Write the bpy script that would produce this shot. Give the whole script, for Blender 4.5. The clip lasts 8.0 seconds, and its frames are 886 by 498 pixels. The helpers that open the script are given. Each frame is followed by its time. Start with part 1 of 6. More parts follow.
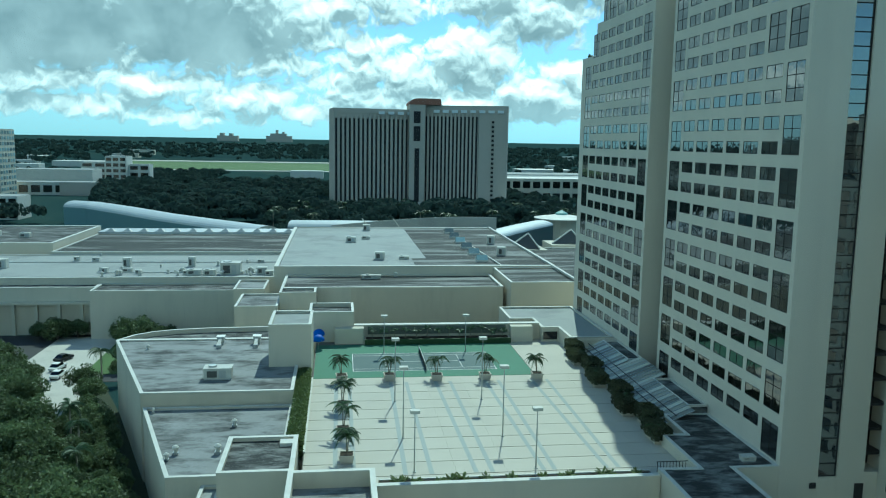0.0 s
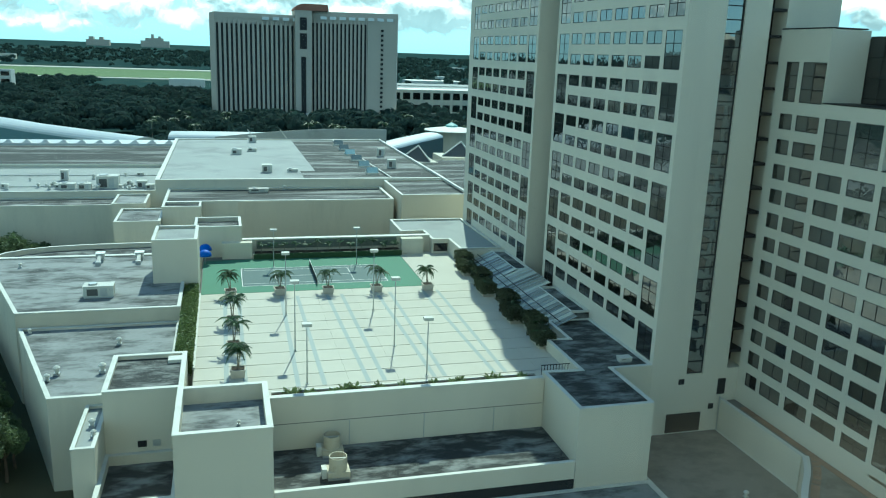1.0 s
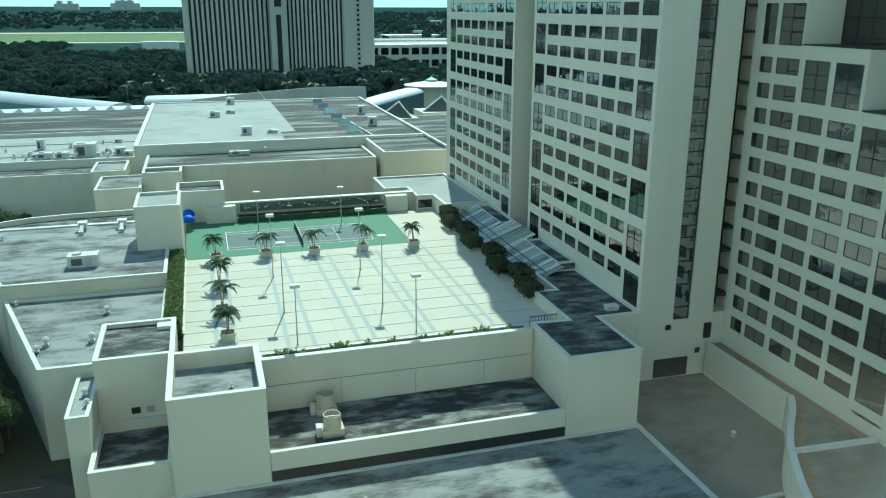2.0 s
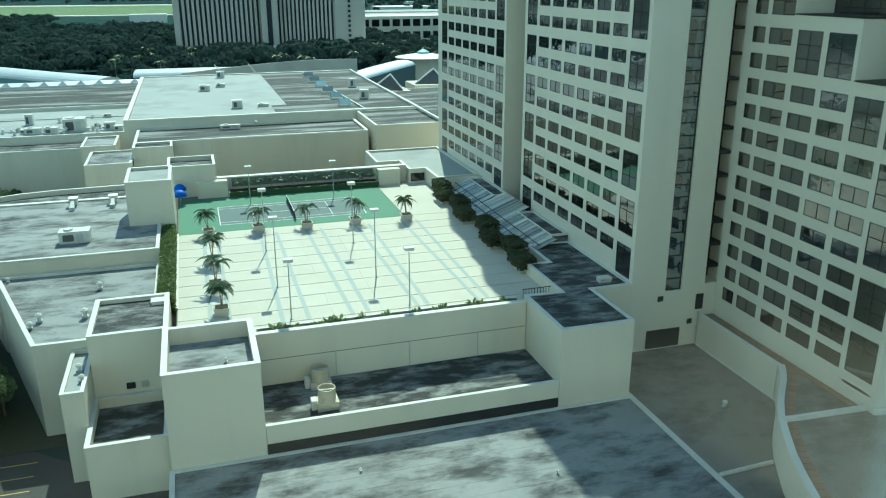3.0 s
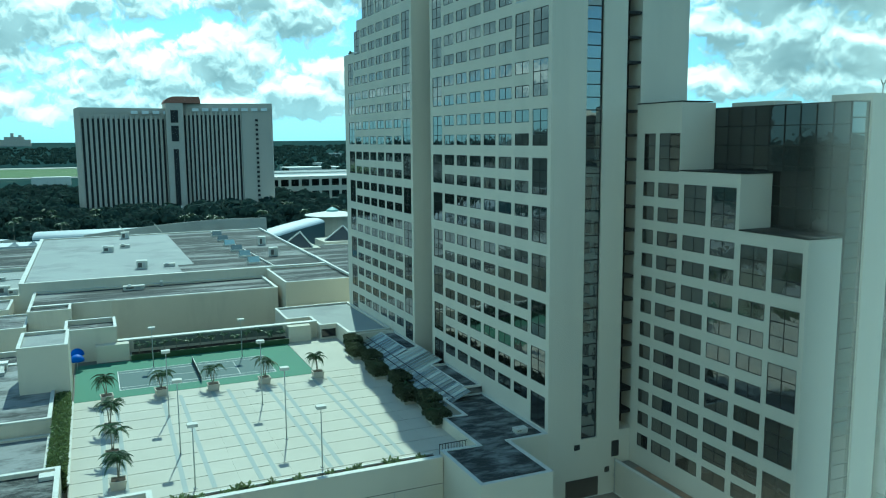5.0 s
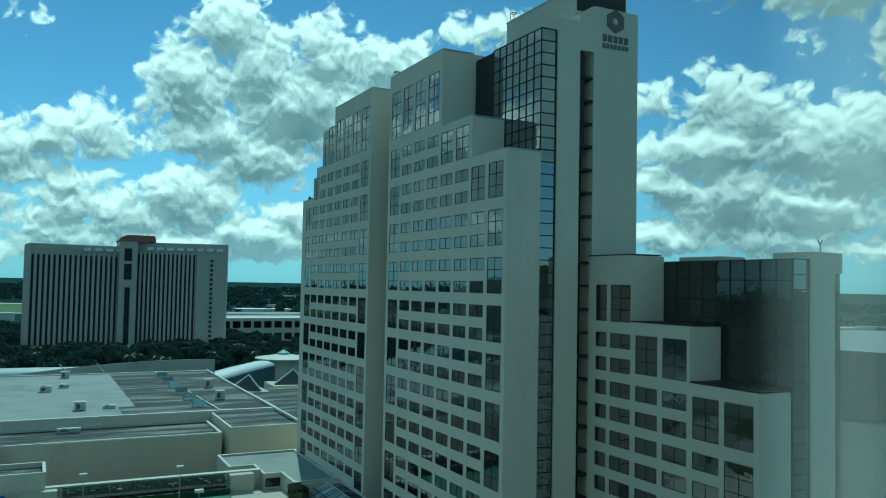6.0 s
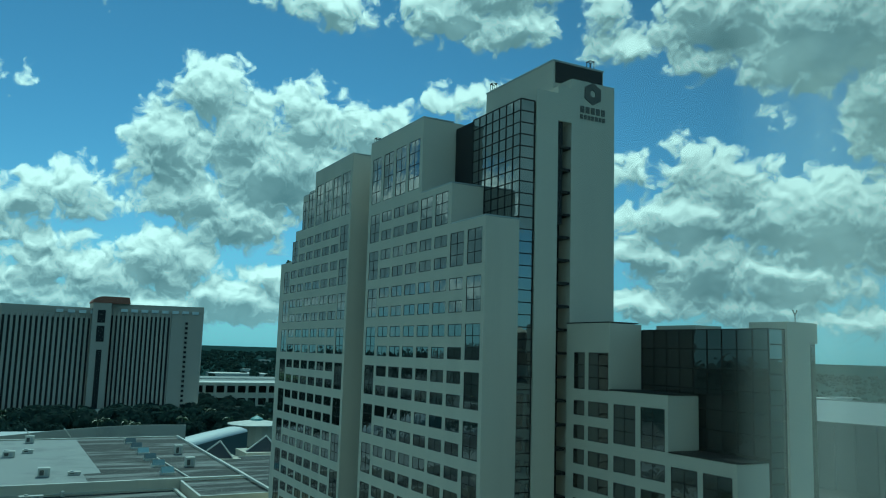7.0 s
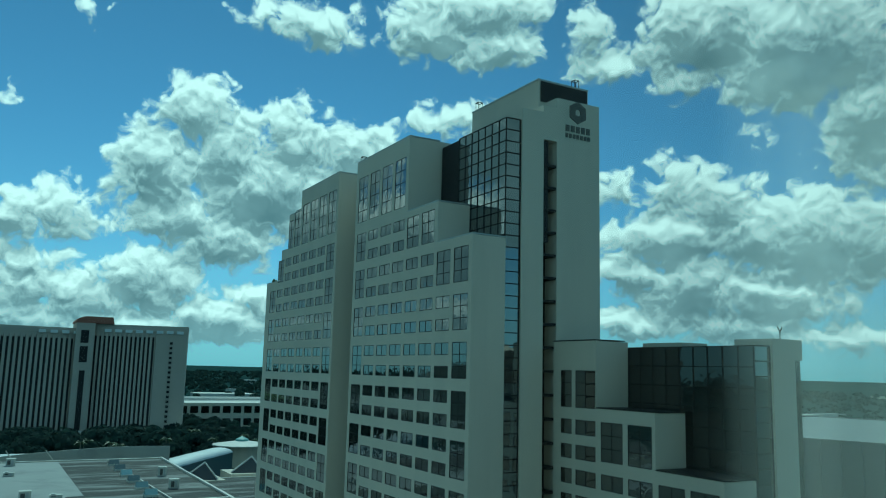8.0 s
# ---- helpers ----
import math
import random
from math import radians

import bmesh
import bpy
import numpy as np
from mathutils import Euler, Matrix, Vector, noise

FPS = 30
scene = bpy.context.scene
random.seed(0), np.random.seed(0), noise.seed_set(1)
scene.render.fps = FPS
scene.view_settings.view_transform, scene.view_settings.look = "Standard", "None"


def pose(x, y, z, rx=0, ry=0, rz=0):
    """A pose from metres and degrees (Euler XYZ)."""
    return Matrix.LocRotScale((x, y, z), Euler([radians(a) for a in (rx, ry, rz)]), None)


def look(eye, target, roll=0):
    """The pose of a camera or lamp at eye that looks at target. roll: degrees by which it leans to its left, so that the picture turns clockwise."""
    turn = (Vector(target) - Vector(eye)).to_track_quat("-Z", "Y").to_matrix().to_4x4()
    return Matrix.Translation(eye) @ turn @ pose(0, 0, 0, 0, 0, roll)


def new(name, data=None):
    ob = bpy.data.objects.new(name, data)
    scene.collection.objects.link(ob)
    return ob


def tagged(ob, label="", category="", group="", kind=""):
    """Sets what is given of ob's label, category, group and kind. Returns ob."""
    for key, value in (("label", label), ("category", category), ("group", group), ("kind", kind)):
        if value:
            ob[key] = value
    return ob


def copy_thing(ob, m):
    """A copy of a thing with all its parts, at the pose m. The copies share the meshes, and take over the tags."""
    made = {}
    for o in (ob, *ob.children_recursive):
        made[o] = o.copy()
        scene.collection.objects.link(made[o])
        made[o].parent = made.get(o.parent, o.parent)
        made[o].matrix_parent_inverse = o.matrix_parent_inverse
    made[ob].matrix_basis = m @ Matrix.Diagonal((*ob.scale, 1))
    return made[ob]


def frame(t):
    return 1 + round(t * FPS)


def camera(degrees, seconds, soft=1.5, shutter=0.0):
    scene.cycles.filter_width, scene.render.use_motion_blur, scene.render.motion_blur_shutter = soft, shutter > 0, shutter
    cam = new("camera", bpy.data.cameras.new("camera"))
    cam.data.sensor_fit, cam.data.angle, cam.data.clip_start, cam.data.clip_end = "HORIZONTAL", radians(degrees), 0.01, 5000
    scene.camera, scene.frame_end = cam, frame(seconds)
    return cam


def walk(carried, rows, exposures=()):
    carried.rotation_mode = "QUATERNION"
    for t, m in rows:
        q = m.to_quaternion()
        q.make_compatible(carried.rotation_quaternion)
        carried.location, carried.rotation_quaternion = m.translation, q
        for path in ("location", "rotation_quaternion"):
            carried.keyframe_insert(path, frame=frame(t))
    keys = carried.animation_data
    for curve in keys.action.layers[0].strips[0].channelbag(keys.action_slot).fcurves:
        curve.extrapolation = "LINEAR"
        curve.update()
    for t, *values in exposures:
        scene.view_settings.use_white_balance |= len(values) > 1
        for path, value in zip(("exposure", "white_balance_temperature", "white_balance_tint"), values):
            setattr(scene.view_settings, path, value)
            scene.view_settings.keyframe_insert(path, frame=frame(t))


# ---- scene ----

# ---- camera path ----
cam = camera(57.8, 8.0, soft=1.1)
EYE = (0.0, 0.0, 48.0)
PATH = [
    (0, pose(*EYE, 82.366, -0.974, -7.274)),
    (0.5, pose(*EYE, 79.356, -2.208, -12.660)),
    (1, pose(*EYE, 76.337, -1.974, -15.008)),
    (1.5, pose(*EYE, 74.528, -0.728, -15.849)),
    (3, pose(*EYE, 71.312, 0.117, -17.185)),
    (3.5, pose(*EYE, 70.965, -0.026, -17.334)),
    (4, pose(*EYE, 71.293, 0.172, -18.675)),
    (4.5, pose(*EYE, 74.514, 0.766, -20.713)),
    (5, pose(*EYE, 82.218, 0.434, -23.700)),
    (6.5, pose(*EYE, 95.316, -1.548, -27.780)),
    (7, pose(*EYE, 97.326, -1.736, -28.480)),
    (7.5, pose(*EYE, 98.257, -1.561, -29.087)),
    (8, pose(*EYE, 98.662, -1.421, -29.414)),
]
walk(cam, PATH, exposures=[
    (0.0, -0.15, 5350, -23), (0.6, 0.12, 5500, -24), (1.5, 0.38, 5700, -24), (3.5, 0.55, 5900, -25), (4.5, 0.35, 5400, -29),
    (5.2, -0.02, 5100, -32), (6.5, -0.92, 4900, -39), (8.0, -0.92, 4900, -39)])

# ---- world, sun ----
SUN_AZ, SUN_EL = radians(14.8), radians(47.3)
SUN_DIR = Vector((math.sin(SUN_AZ) * math.cos(SUN_EL), math.cos(SUN_AZ) * math.cos(SUN_EL), math.sin(SUN_EL)))


class Nodes:
    """Small helper to chain shader nodes."""

    def __init__(self, tree):
        self.t = tree
        tree.nodes.clear()

    def n(self, kind, **kw):
        node = self.t.nodes.new(kind)
        for k, v in kw.items():
            if k in node.inputs.keys():
                node.inputs[k].default_value = v
            else:
                setattr(node, k, v)
        return node

    def link(self, a, b):
        self.t.links.new(a, b)

    def math(self, op, a, b=0.0, c=0.0, clamp=False):
        m = self.t.nodes.new("ShaderNodeMath")
        m.operation, m.use_clamp = op, clamp
        for s, v in zip(m.inputs, (a, b, c)):
            if isinstance(v, (int, float)):
                s.default_value = v
            else:
                self.link(v, s)
        return m.outputs[0]

    def vmath(self, op, a, b=(0, 0, 0)):
        m = self.t.nodes.new("ShaderNodeVectorMath")
        m.operation = op
        for s, v in zip(m.inputs, (a, b)):
            if isinstance(v, (tuple, list)):
                s.default_value = v
            else:
                self.link(v, s)
        return m.outputs["Value"] if op in ("DOT_PRODUCT", "DISTANCE", "LENGTH") else m.outputs["Vector"]

    def noise(self, vec, scale, detail=4.0, rough=0.55, lac=2.0, dist=0.0):
        m = self.n("ShaderNodeTexNoise")
        m.inputs["Scale"].default_value = scale
        m.inputs["Detail"].default_value = detail
        m.inputs["Roughness"].default_value = rough
        m.inputs["Lacunarity"].default_value = lac
        m.inputs["Distortion"].default_value = dist
        if vec is not None:
            self.link(vec, m.inputs["Vector"])
        return m.outputs["Fac"]

    def ramp(self, fac, stops):
        m = self.n("ShaderNodeValToRGB")
        e = m.color_ramp.elements
        while len(e) < len(stops):
            e.new(0.5)
        for el, (p, c) in zip(e, stops):
            el.position = p
            el.color = (*c, 1) if isinstance(c, (tuple, list)) else (c, c, c, 1)
        self.link(fac, m.inputs["Fac"])
        return m.outputs["Color"]

    def mix(self, fac, a, b, blend="MIX"):
        m = self.n("ShaderNodeMix", data_type="RGBA", blend_type=blend)
        for s, v in ((m.inputs[0], fac), (m.inputs[6], a), (m.inputs[7], b)):
            if isinstance(v, (int, float)):
                s.default_value = v
            elif isinstance(v, (tuple, list)):
                s.default_value = (*v, 1)
            else:
                self.link(v, s)
        return m.outputs[2]


world = bpy.data.worlds.new("sky")
scene.world = world
world.use_nodes = True
W = Nodes(world.node_tree)
sky = W.n("ShaderNodeTexSky", sky_type="NISHITA", sun_disc=False)
sky.sun_elevation, sky.sun_rotation = SUN_EL, SUN_AZ
sky.air_density, sky.dust_density, sky.ozone_density = 1.0, 0.0, 3.0
coord = W.n("ShaderNodeTexCoord").outputs["Generated"]
sep = W.n("ShaderNodeSeparateXYZ")
W.link(coord, sep.inputs[0])
# cumulus: puffs as (azimuth, elevation, half width, half height) in degrees, joined into banks and broken up by rolling noise
NORTH_BANKS = [
    (11.4, 16.9, 3.6, 2.8), (8.9, 13.2, 3.5, 3.4), (13.7, 14.8, 3.5, 3.2), (18.1, 16, 3.1, 2.8), (22.4, 15.3, 3.6, 2.6), (16.4, 12.3, 5.4, 3.4),
    (11.1, 10.1, 4.9, 2), (20.4, 11.6, 4.5, 3.2), (3.2, 9.9, 3.1, 1.8), (0.8, 9, 2.5, 2.2), (8.4, 5.6, 3.9, 2.2), (4.9, 4.4, 4.5, 1.3),
    (1.8, 4.9, 3.2, 1.7), (13.8, 3.4, 4.8, 1.7), (8.8, 2.4, 6.1, 1.2), (2.4, 2.8, 4.8, 1.2), (28.6, 17.8, 2.5, 1.4), (31.1, 18, 2.5, 1.3)]
HIGH_BANKS = [
    (19.3, 23.7, 3.5, 1.8), (15.6, 24.3, 1.8, 0.8), (28.2, 24, 5.3, 2.2), (32.9, 22.8, 3.9, 2.2), (31.6, 25.6, 5.8, 2), (39.6, 23.6, 2.4, 2),
    (40.8, 21.3, 3.5, 1.2), (47.9, 23, 5.7, 3.2), (54.1, 21.2, 6.5, 4.4), (46.3, 20.2, 3, 1.4), (57.7, 16.9, 3.4, 4.8), (51.4, 15.9, 1.5, 1)]
EAST_BANKS = [
    (45.4, 13.2, 2.3, 2.2), (48.2, 11.9, 3.3, 2.6), (41.5, 12.9, 1.7, 1.6), (50.9, 9.6, 4.5, 2.8), (45.4, 9.5, 5.3, 2.2), (54.6, 9.2, 4.5, 3.6),
    (57.6, 9.1, 3.3, 3.6), (43, 7.2, 4.9, 1.6), (51.1, 5.6, 6.1, 1.8), (43.7, 3.5, 4.4, 0.8), (50.3, 3, 4.4, 0.8), (55.7, 2.7, 3.6, 1),
    (3.9, 22.8, 1.1, 0.6), (-0.5, 16.1, 1.3, 0.7), (46.3, 6.5, 3.7, 3), (42.3, 3.8, 4.9, 1), (49.4, 3.9, 4.4, 1.2)]
WEST_BANKS = [
    (-19.2, 8.6, 9.5, 5), (-10.1, 9.0, 9.0, 4.8), (-3.9, 8.2, 4.2, 3), (-19, 3.5, 5.3, 1.1), (-12, 3.4, 4.8, 1), (-6.6, 2.7, 4.4, 0.8),
    (-17.2, 2, 5.2, 0.6), (-10.3, 1.4, 4.4, 0.5), (3.9, 5.2, 4.5, 1), (1.5, 6.7, 2.4, 1), (9, 6.8, 2.5, 1.5), (10.8, 5.7, 2.4, 1.4),
    (7.8, 4.7, 3.6, 0.8), (16.1, 4.8, 3.6, 0.9), (13.6, 8.7, 4.5, 2.2), (3.8, 9.2, 3.7, 0.9), (0.3, 3.8, 3.6, 0.7), (14.2, 2.5, 3.6, 0.7),
    (-1.6, 1.8, 4, 0.5), (-4.6, 5.2, 3.2, 1.2)]
# banks out of view, added to brighten shaded walls and window reflections
UNSEEN_BANKS = [
    (-30, 9, 7, 4), (-38, 13, 6, 5), (-33, 17, 8, 4), (-46, 10, 9, 6), (-42, 19, 7, 4), (-55, 16, 9, 7), (-36, 4, 9, 2), (-52, 5, 8, 2.5), (-29, 24, 6, 3),
    (-48, 27, 8, 4), (-70, 12, 12, 8), (-90, 20, 14, 8), (-120, 16, 16, 9), (-155, 22, 18, 10), (80, 12, 12, 6), (105, 20, 14, 9), (140, 16, 16, 8),
    (170, 30, 16, 9), (70, 26, 9, 5), (-65, 34, 10, 6),
    (-75, 24, 9, 5), (-100, 36, 14, 8), (-130, 40, 16, 9), (180, 48, 22, 8), (-175, 14, 14, 7), (-150, 45, 18, 8), (120, 36, 14, 8), (90, 40, 12, 7), (-35, 38, 12, 6),
    (-22, 14, 4, 3), (-26, 10, 5, 3.5), (-60, 24, 8, 5), (-40, 32, 7, 4), (-85, 8, 9, 4), (-110, 8, 10, 4)]
dir_xyz = W.n("ShaderNodeSeparateXYZ")
W.link(W.vmath("NORMALIZE", coord), dir_xyz.inputs[0])
az_deg = W.math("MULTIPLY", W.math("ARCTAN2", dir_xyz.outputs["X"], dir_xyz.outputs["Y"]), 180 / math.pi)
el_deg = W.math("MULTIPLY", W.math("ARCSINE", dir_xyz.outputs["Z"]), 180 / math.pi)
both = W.n("ShaderNodeCombineXYZ")
W.link(az_deg, both.inputs[0])
W.link(el_deg, both.inputs[1])
plane = both.outputs[0]
swirl = W.n("ShaderNodeTexNoise")
swirl.inputs["Scale"].default_value, swirl.inputs["Detail"].default_value = 0.45, 4.0
W.link(plane, swirl.inputs["Vector"])
plane_w = W.vmath("ADD", plane, W.vmath("MULTIPLY", W.vmath("SUBTRACT", swirl.outputs["Color"], (0.5, 0.5, 0.5)), (2.4, 1.7, 0.0)))


def cauliflower(vec, scale, detail=3.0):
    """Round lobes, about 0.3 in their middles and below zero between them."""
    v = W.n("ShaderNodeTexVoronoi", feature="SMOOTH_F1", voronoi_dimensions="2D")
    v.inputs["Scale"].default_value, v.inputs["Detail"].default_value, v.inputs["Roughness"].default_value = scale, detail, 0.5
    v.inputs["Smoothness"].default_value = 0.25
    W.link(vec, v.inputs["Vector"])
    return W.math("SUBTRACT", 0.42, v.outputs["Distance"])


def heap(vec, puffs_):
    """How deep a direction lies inside the joined puffs, in degrees."""
    total = None
    for az, el, ra, re_ in puffs_:
        m = W.n("ShaderNodeVectorMath", operation="MULTIPLY_ADD")
        W.link(vec, m.inputs[0])
        m.inputs[1].default_value = (1 / ra, 1 / re_, 0)
        m.inputs[2].default_value = (-az / ra, -el / re_, 0)
        far_ = W.n("ShaderNodeVectorMath", operation="LENGTH")
        W.link(m.outputs[0], far_.inputs[0])
        size = (ra * re_) ** 0.5
        deep = W.math("MULTIPLY_ADD", far_.outputs["Value"], -size, size)
        total = deep if total is None else W.math("SMOOTH_MAX", total, deep, 0.7)
    return total


def relief(vec):
    lobes = W.math("MULTIPLY_ADD", cauliflower(vec, 0.95, 2.0), 0.9, W.math("MULTIPLY", cauliflower(vec, 0.38, 2.0), 1.7))
    return W.math("MULTIPLY_ADD", W.math("SUBTRACT", W.noise(vec, 0.9, 8.0, 0.62), 0.5), 2.6, lobes)


PUFFS = NORTH_BANKS + HIGH_BANKS + EAST_BANKS + WEST_BANKS + UNSEEN_BANKS
mass = W.math("MAXIMUM", heap(plane_w, PUFFS), -4.0)
mass_up = W.math("MAXIMUM", heap(W.vmath("ADD", plane_w, (0.0, 1.1, 0.0)), PUFFS), -4.0)
bumps, bumps_up = relief(plane_w), relief(W.vmath("ADD", plane_w, (0.0, 0.42, 0.0)))
near_horizon = W.n("ShaderNodeMapRange", interpolation_type="SMOOTHSTEP")
W.link(el_deg, near_horizon.inputs["Value"])
for key, v in (("From Min", 1.0), ("From Max", 9.0), ("To Min", 1.15), ("To Max", 0.65)):
    near_horizon.inputs[key].default_value = v
dens = W.math("ADD", W.math("ADD", mass, bumps), near_horizon.outputs["Result"])
mask = W.n("ShaderNodeMapRange", interpolation_type="SMOOTHSTEP")
W.link(dens, mask.inputs["Value"])
mask.inputs["From Min"].default_value, mask.inputs["From Max"].default_value = -0.30, 0.75
# lit where the heap thins out upwards, in its own shade where it thickens or lies deep
rise = W.math("MULTIPLY", W.math("SUBTRACT", bumps, bumps_up), 0.36)
slope = W.math("MULTIPLY", W.math("SUBTRACT", mass, mass_up), 0.34)
body = W.math("MULTIPLY", W.math("MAXIMUM", W.math("ADD", W.math("MULTIPLY_ADD", bumps, 0.3, mass), 0.1), 0.0), -0.175)
lightness = W.math("ADD", W.math("ADD", W.math("ADD", rise, slope), body), W.math("MULTIPLY_ADD", near_horizon.outputs["Result"], -0.24, 0.86), clamp=True)
lightness = W.math("MAXIMUM", lightness, W.math("MULTIPLY_ADD", W.noise(plane_w, 0.32, 5.0, 0.5), 0.75, -0.22))
cloud_col = W.ramp(lightness, [(0.0, (0.20, 0.27, 0.31)), (0.3, (0.38, 0.46, 0.50)), (0.6, (0.66, 0.73, 0.75)), (1.0, (1.20, 1.23, 1.20))])
low = W.ramp(sep.outputs["Z"], [(0.0, 0.6), (0.03, 0.85), (0.07, 1.0)])
mask2 = W.math("MULTIPLY", mask.outputs["Result"], low)
sky_bg, cloud_bg, blend, out = W.n("ShaderNodeBackground"), W.n("ShaderNodeBackground"), W.n("ShaderNodeMixShader"), W.n("ShaderNodeOutputWorld")
sky_bg.inputs["Strength"].default_value = 0.145
cloud_bg.inputs["Strength"].default_value = 1.45
haze = W.ramp(sep.outputs["Z"], [(0.0, (0.34, 0.60, 1.0)), (0.05, (0.55, 0.70, 0.88)), (0.12, (0.74, 0.84, 0.94)), (0.4, (0.72, 0.78, 0.82)), (1.0, (0.75, 0.88, 1.0))])
W.link(W.mix(1.0, sky.outputs[0], haze, "MULTIPLY"), sky_bg.inputs["Color"])
W.link(cloud_col, cloud_bg.inputs["Color"])
W.link(mask2, blend.inputs[0])
W.link(sky_bg.outputs[0], blend.inputs[1])
W.link(cloud_bg.outputs[0], blend.inputs[2])
W.link(blend.outputs[0], out.inputs["Surface"])

sun_data = bpy.data.lights.new("sun", "SUN")
sun_data.energy, sun_data.angle, sun_data.color = 4.0, radians(0.55), (1.0, 0.95, 0.86)
sun = new("sun", sun_data)
sun.matrix_world = look(SUN_DIR * 300, (0, 0, 0))

# ---- materials ----


def material(name, base, rough=0.8, var=0.12, fine=3.0, coarse=0.25, bump=0.15, stain=None, stain_amt=0.0, stretch=(1, 1, 1),
             metallic=0.0, spec=0.3, stain_scale=0.12, stain_edges=(0.5, 0.65), rand=0.0, stain_stretch=(1, 1, 1), through_light=0.0):
    m = bpy.data.materials.new(name)
    m.use_nodes = True
    N = Nodes(m.node_tree)
    geo = N.n("ShaderNodeNewGeometry")
    pos = N.vmath("MULTIPLY", geo.outputs["Position"], stretch)
    a, b = N.noise(pos, fine, 6.0, 0.6), N.noise(pos, coarse, 5.0, 0.6)
    v = N.math("ADD", N.math("MULTIPLY", N.math("SUBTRACT", a, 0.5), var * 1.2), N.math("MULTIPLY", N.math("SUBTRACT", b, 0.5), var * 2.4))
    if rand:
        v = N.math("ADD", v, N.math("MULTIPLY", N.math("SUBTRACT", N.n("ShaderNodeObjectInfo").outputs["Random"], 0.5), rand))
    k = N.math("ADD", v, 1.0)
    col = N.vmath("SCALE", base)
    scale_node = col.node
    N.link(k, scale_node.inputs["Scale"])
    if stain:
        sp = N.vmath("MULTIPLY", geo.outputs["Position"], stain_stretch)
        s = N.noise(sp, stain_scale, 8.0, 0.68)
        s = N.ramp(s, [(stain_edges[0], 0.0), (stain_edges[1], 1.0)])
        col = N.mix(N.math("MULTIPLY", s, stain_amt), col, stain)
    p = N.n("ShaderNodeBsdfPrincipled", Roughness=rough, Metallic=metallic)
    p.inputs["Specular IOR Level"].default_value = spec
    N.link(col, p.inputs["Base Color"])
    if bump:
        bm_ = N.n("ShaderNodeBump", Strength=bump, Distance=0.03)
        N.link(a, bm_.inputs["Height"])
        N.link(bm_.outputs[0], p.inputs["Normal"])
    o = N.n("ShaderNodeOutputMaterial")
    if through_light:
        tl, ms = N.n("ShaderNodeBsdfTranslucent"), N.n("ShaderNodeMixShader")
        N.link(col, tl.inputs["Color"])
        ms.inputs[0].default_value = through_light
        N.link(p.outputs[0], ms.inputs[1])
        N.link(tl.outputs[0], ms.inputs[2])
        N.link(ms.outputs[0], o.inputs["Surface"])
    else:
        N.link(p.outputs[0], o.inputs["Surface"])
    return m


STUCCO = material("stucco_cream", (0.61, 0.575, 0.475), 0.85, 0.05, 2.0, 0.12, 0.1, stain=(0.36, 0.35, 0.31), stain_amt=0.22, stain_scale=0.25, stain_stretch=(1, 1, 0.12))
STUCCO_TAN = material("stucco_tan", (0.60, 0.545, 0.43), 0.85, 0.06, 2.0, 0.12, 0.1, stain=(0.42, 0.38, 0.30), stain_amt=0.3, stain_scale=0.2, stain_stretch=(1, 1, 0.15))
TOWER = material("tower_precast", (0.63, 0.60, 0.51), 0.8, 0.05, 1.5, 0.07, 0.08, stain=(0.40, 0.40, 0.36), stain_amt=0.18, stain_scale=0.15, stain_stretch=(1, 1, 0.08))
COPING = material("coping_white", (0.60, 0.60, 0.55), 0.6, 0.06, 3.0, 0.3, 0.05, stain=(0.40, 0.40, 0.37), stain_amt=0.4, stain_scale=0.4)
ROOF = material("roof_membrane_grey", (0.25, 0.262, 0.26), 0.85, 0.26, 2.0, 0.12, 0.25, stain=(0.022, 0.026, 0.026), stain_amt=0.9, stain_scale=0.27, stain_edges=(0.45, 0.64), stain_stretch=(0.6, 1.3, 1))
ROOF_DARK = material("roof_membrane_dark", (0.032, 0.036, 0.036), 0.85, 0.3, 2.0, 0.15, 0.25, stain=(0.25, 0.26, 0.25), stain_amt=0.9, stain_scale=0.42, stain_edges=(0.46, 0.63), stain_stretch=(0.6, 1.2, 1))
ROOF_TAUPE = material("roof_membrane_taupe", (0.20, 0.185, 0.16), 0.8, 0.16, 1.6, 0.12, 0.2, stain=(0.065, 0.060, 0.054), stain_amt=0.85, stain_scale=0.085, stain_edges=(0.50, 0.66), stain_stretch=(0.8, 1.1, 1))
ROOF_LIGHT = material("roof_membrane_pale", (0.30, 0.32, 0.31), 0.8, 0.1, 2.0, 0.1, 0.2, stain=(0.15, 0.16, 0.16), stain_amt=0.65, stain_scale=0.08, stain_edges=(0.5, 0.68))
ROOF_BAND = material("roof_membrane_streaked", (0.036, 0.041, 0.040), 0.85, 0.15, 2.0, 0.15, 0.2, stain=(0.25, 0.26, 0.25), stain_amt=0.85, stain_scale=0.13, stain_edges=(0.50, 0.60), stain_stretch=(0.22, 1.5, 1))
DECK = material("deck_paving", (0.50, 0.475, 0.405), 0.8, 0.07, 3.0, 0.2, 0.1, stain=(0.46, 0.43, 0.36), stain_amt=0.35, stain_scale=0.15, rand=0.06)
DECK_BAND = material("deck_band_grey", (0.36, 0.39, 0.375), 0.8, 0.06, 3.0, 0.2, 0.1)
JOINT = material("deck_joint", (0.16, 0.16, 0.145), 0.9, 0.1, 3.0, 0.2, 0.1)
COURT_GREEN = material("court_green", (0.075, 0.19, 0.12), 0.75, 0.08, 2.0, 0.15, 0.08, stain=(0.07, 0.22, 0.13), stain_amt=0.3)
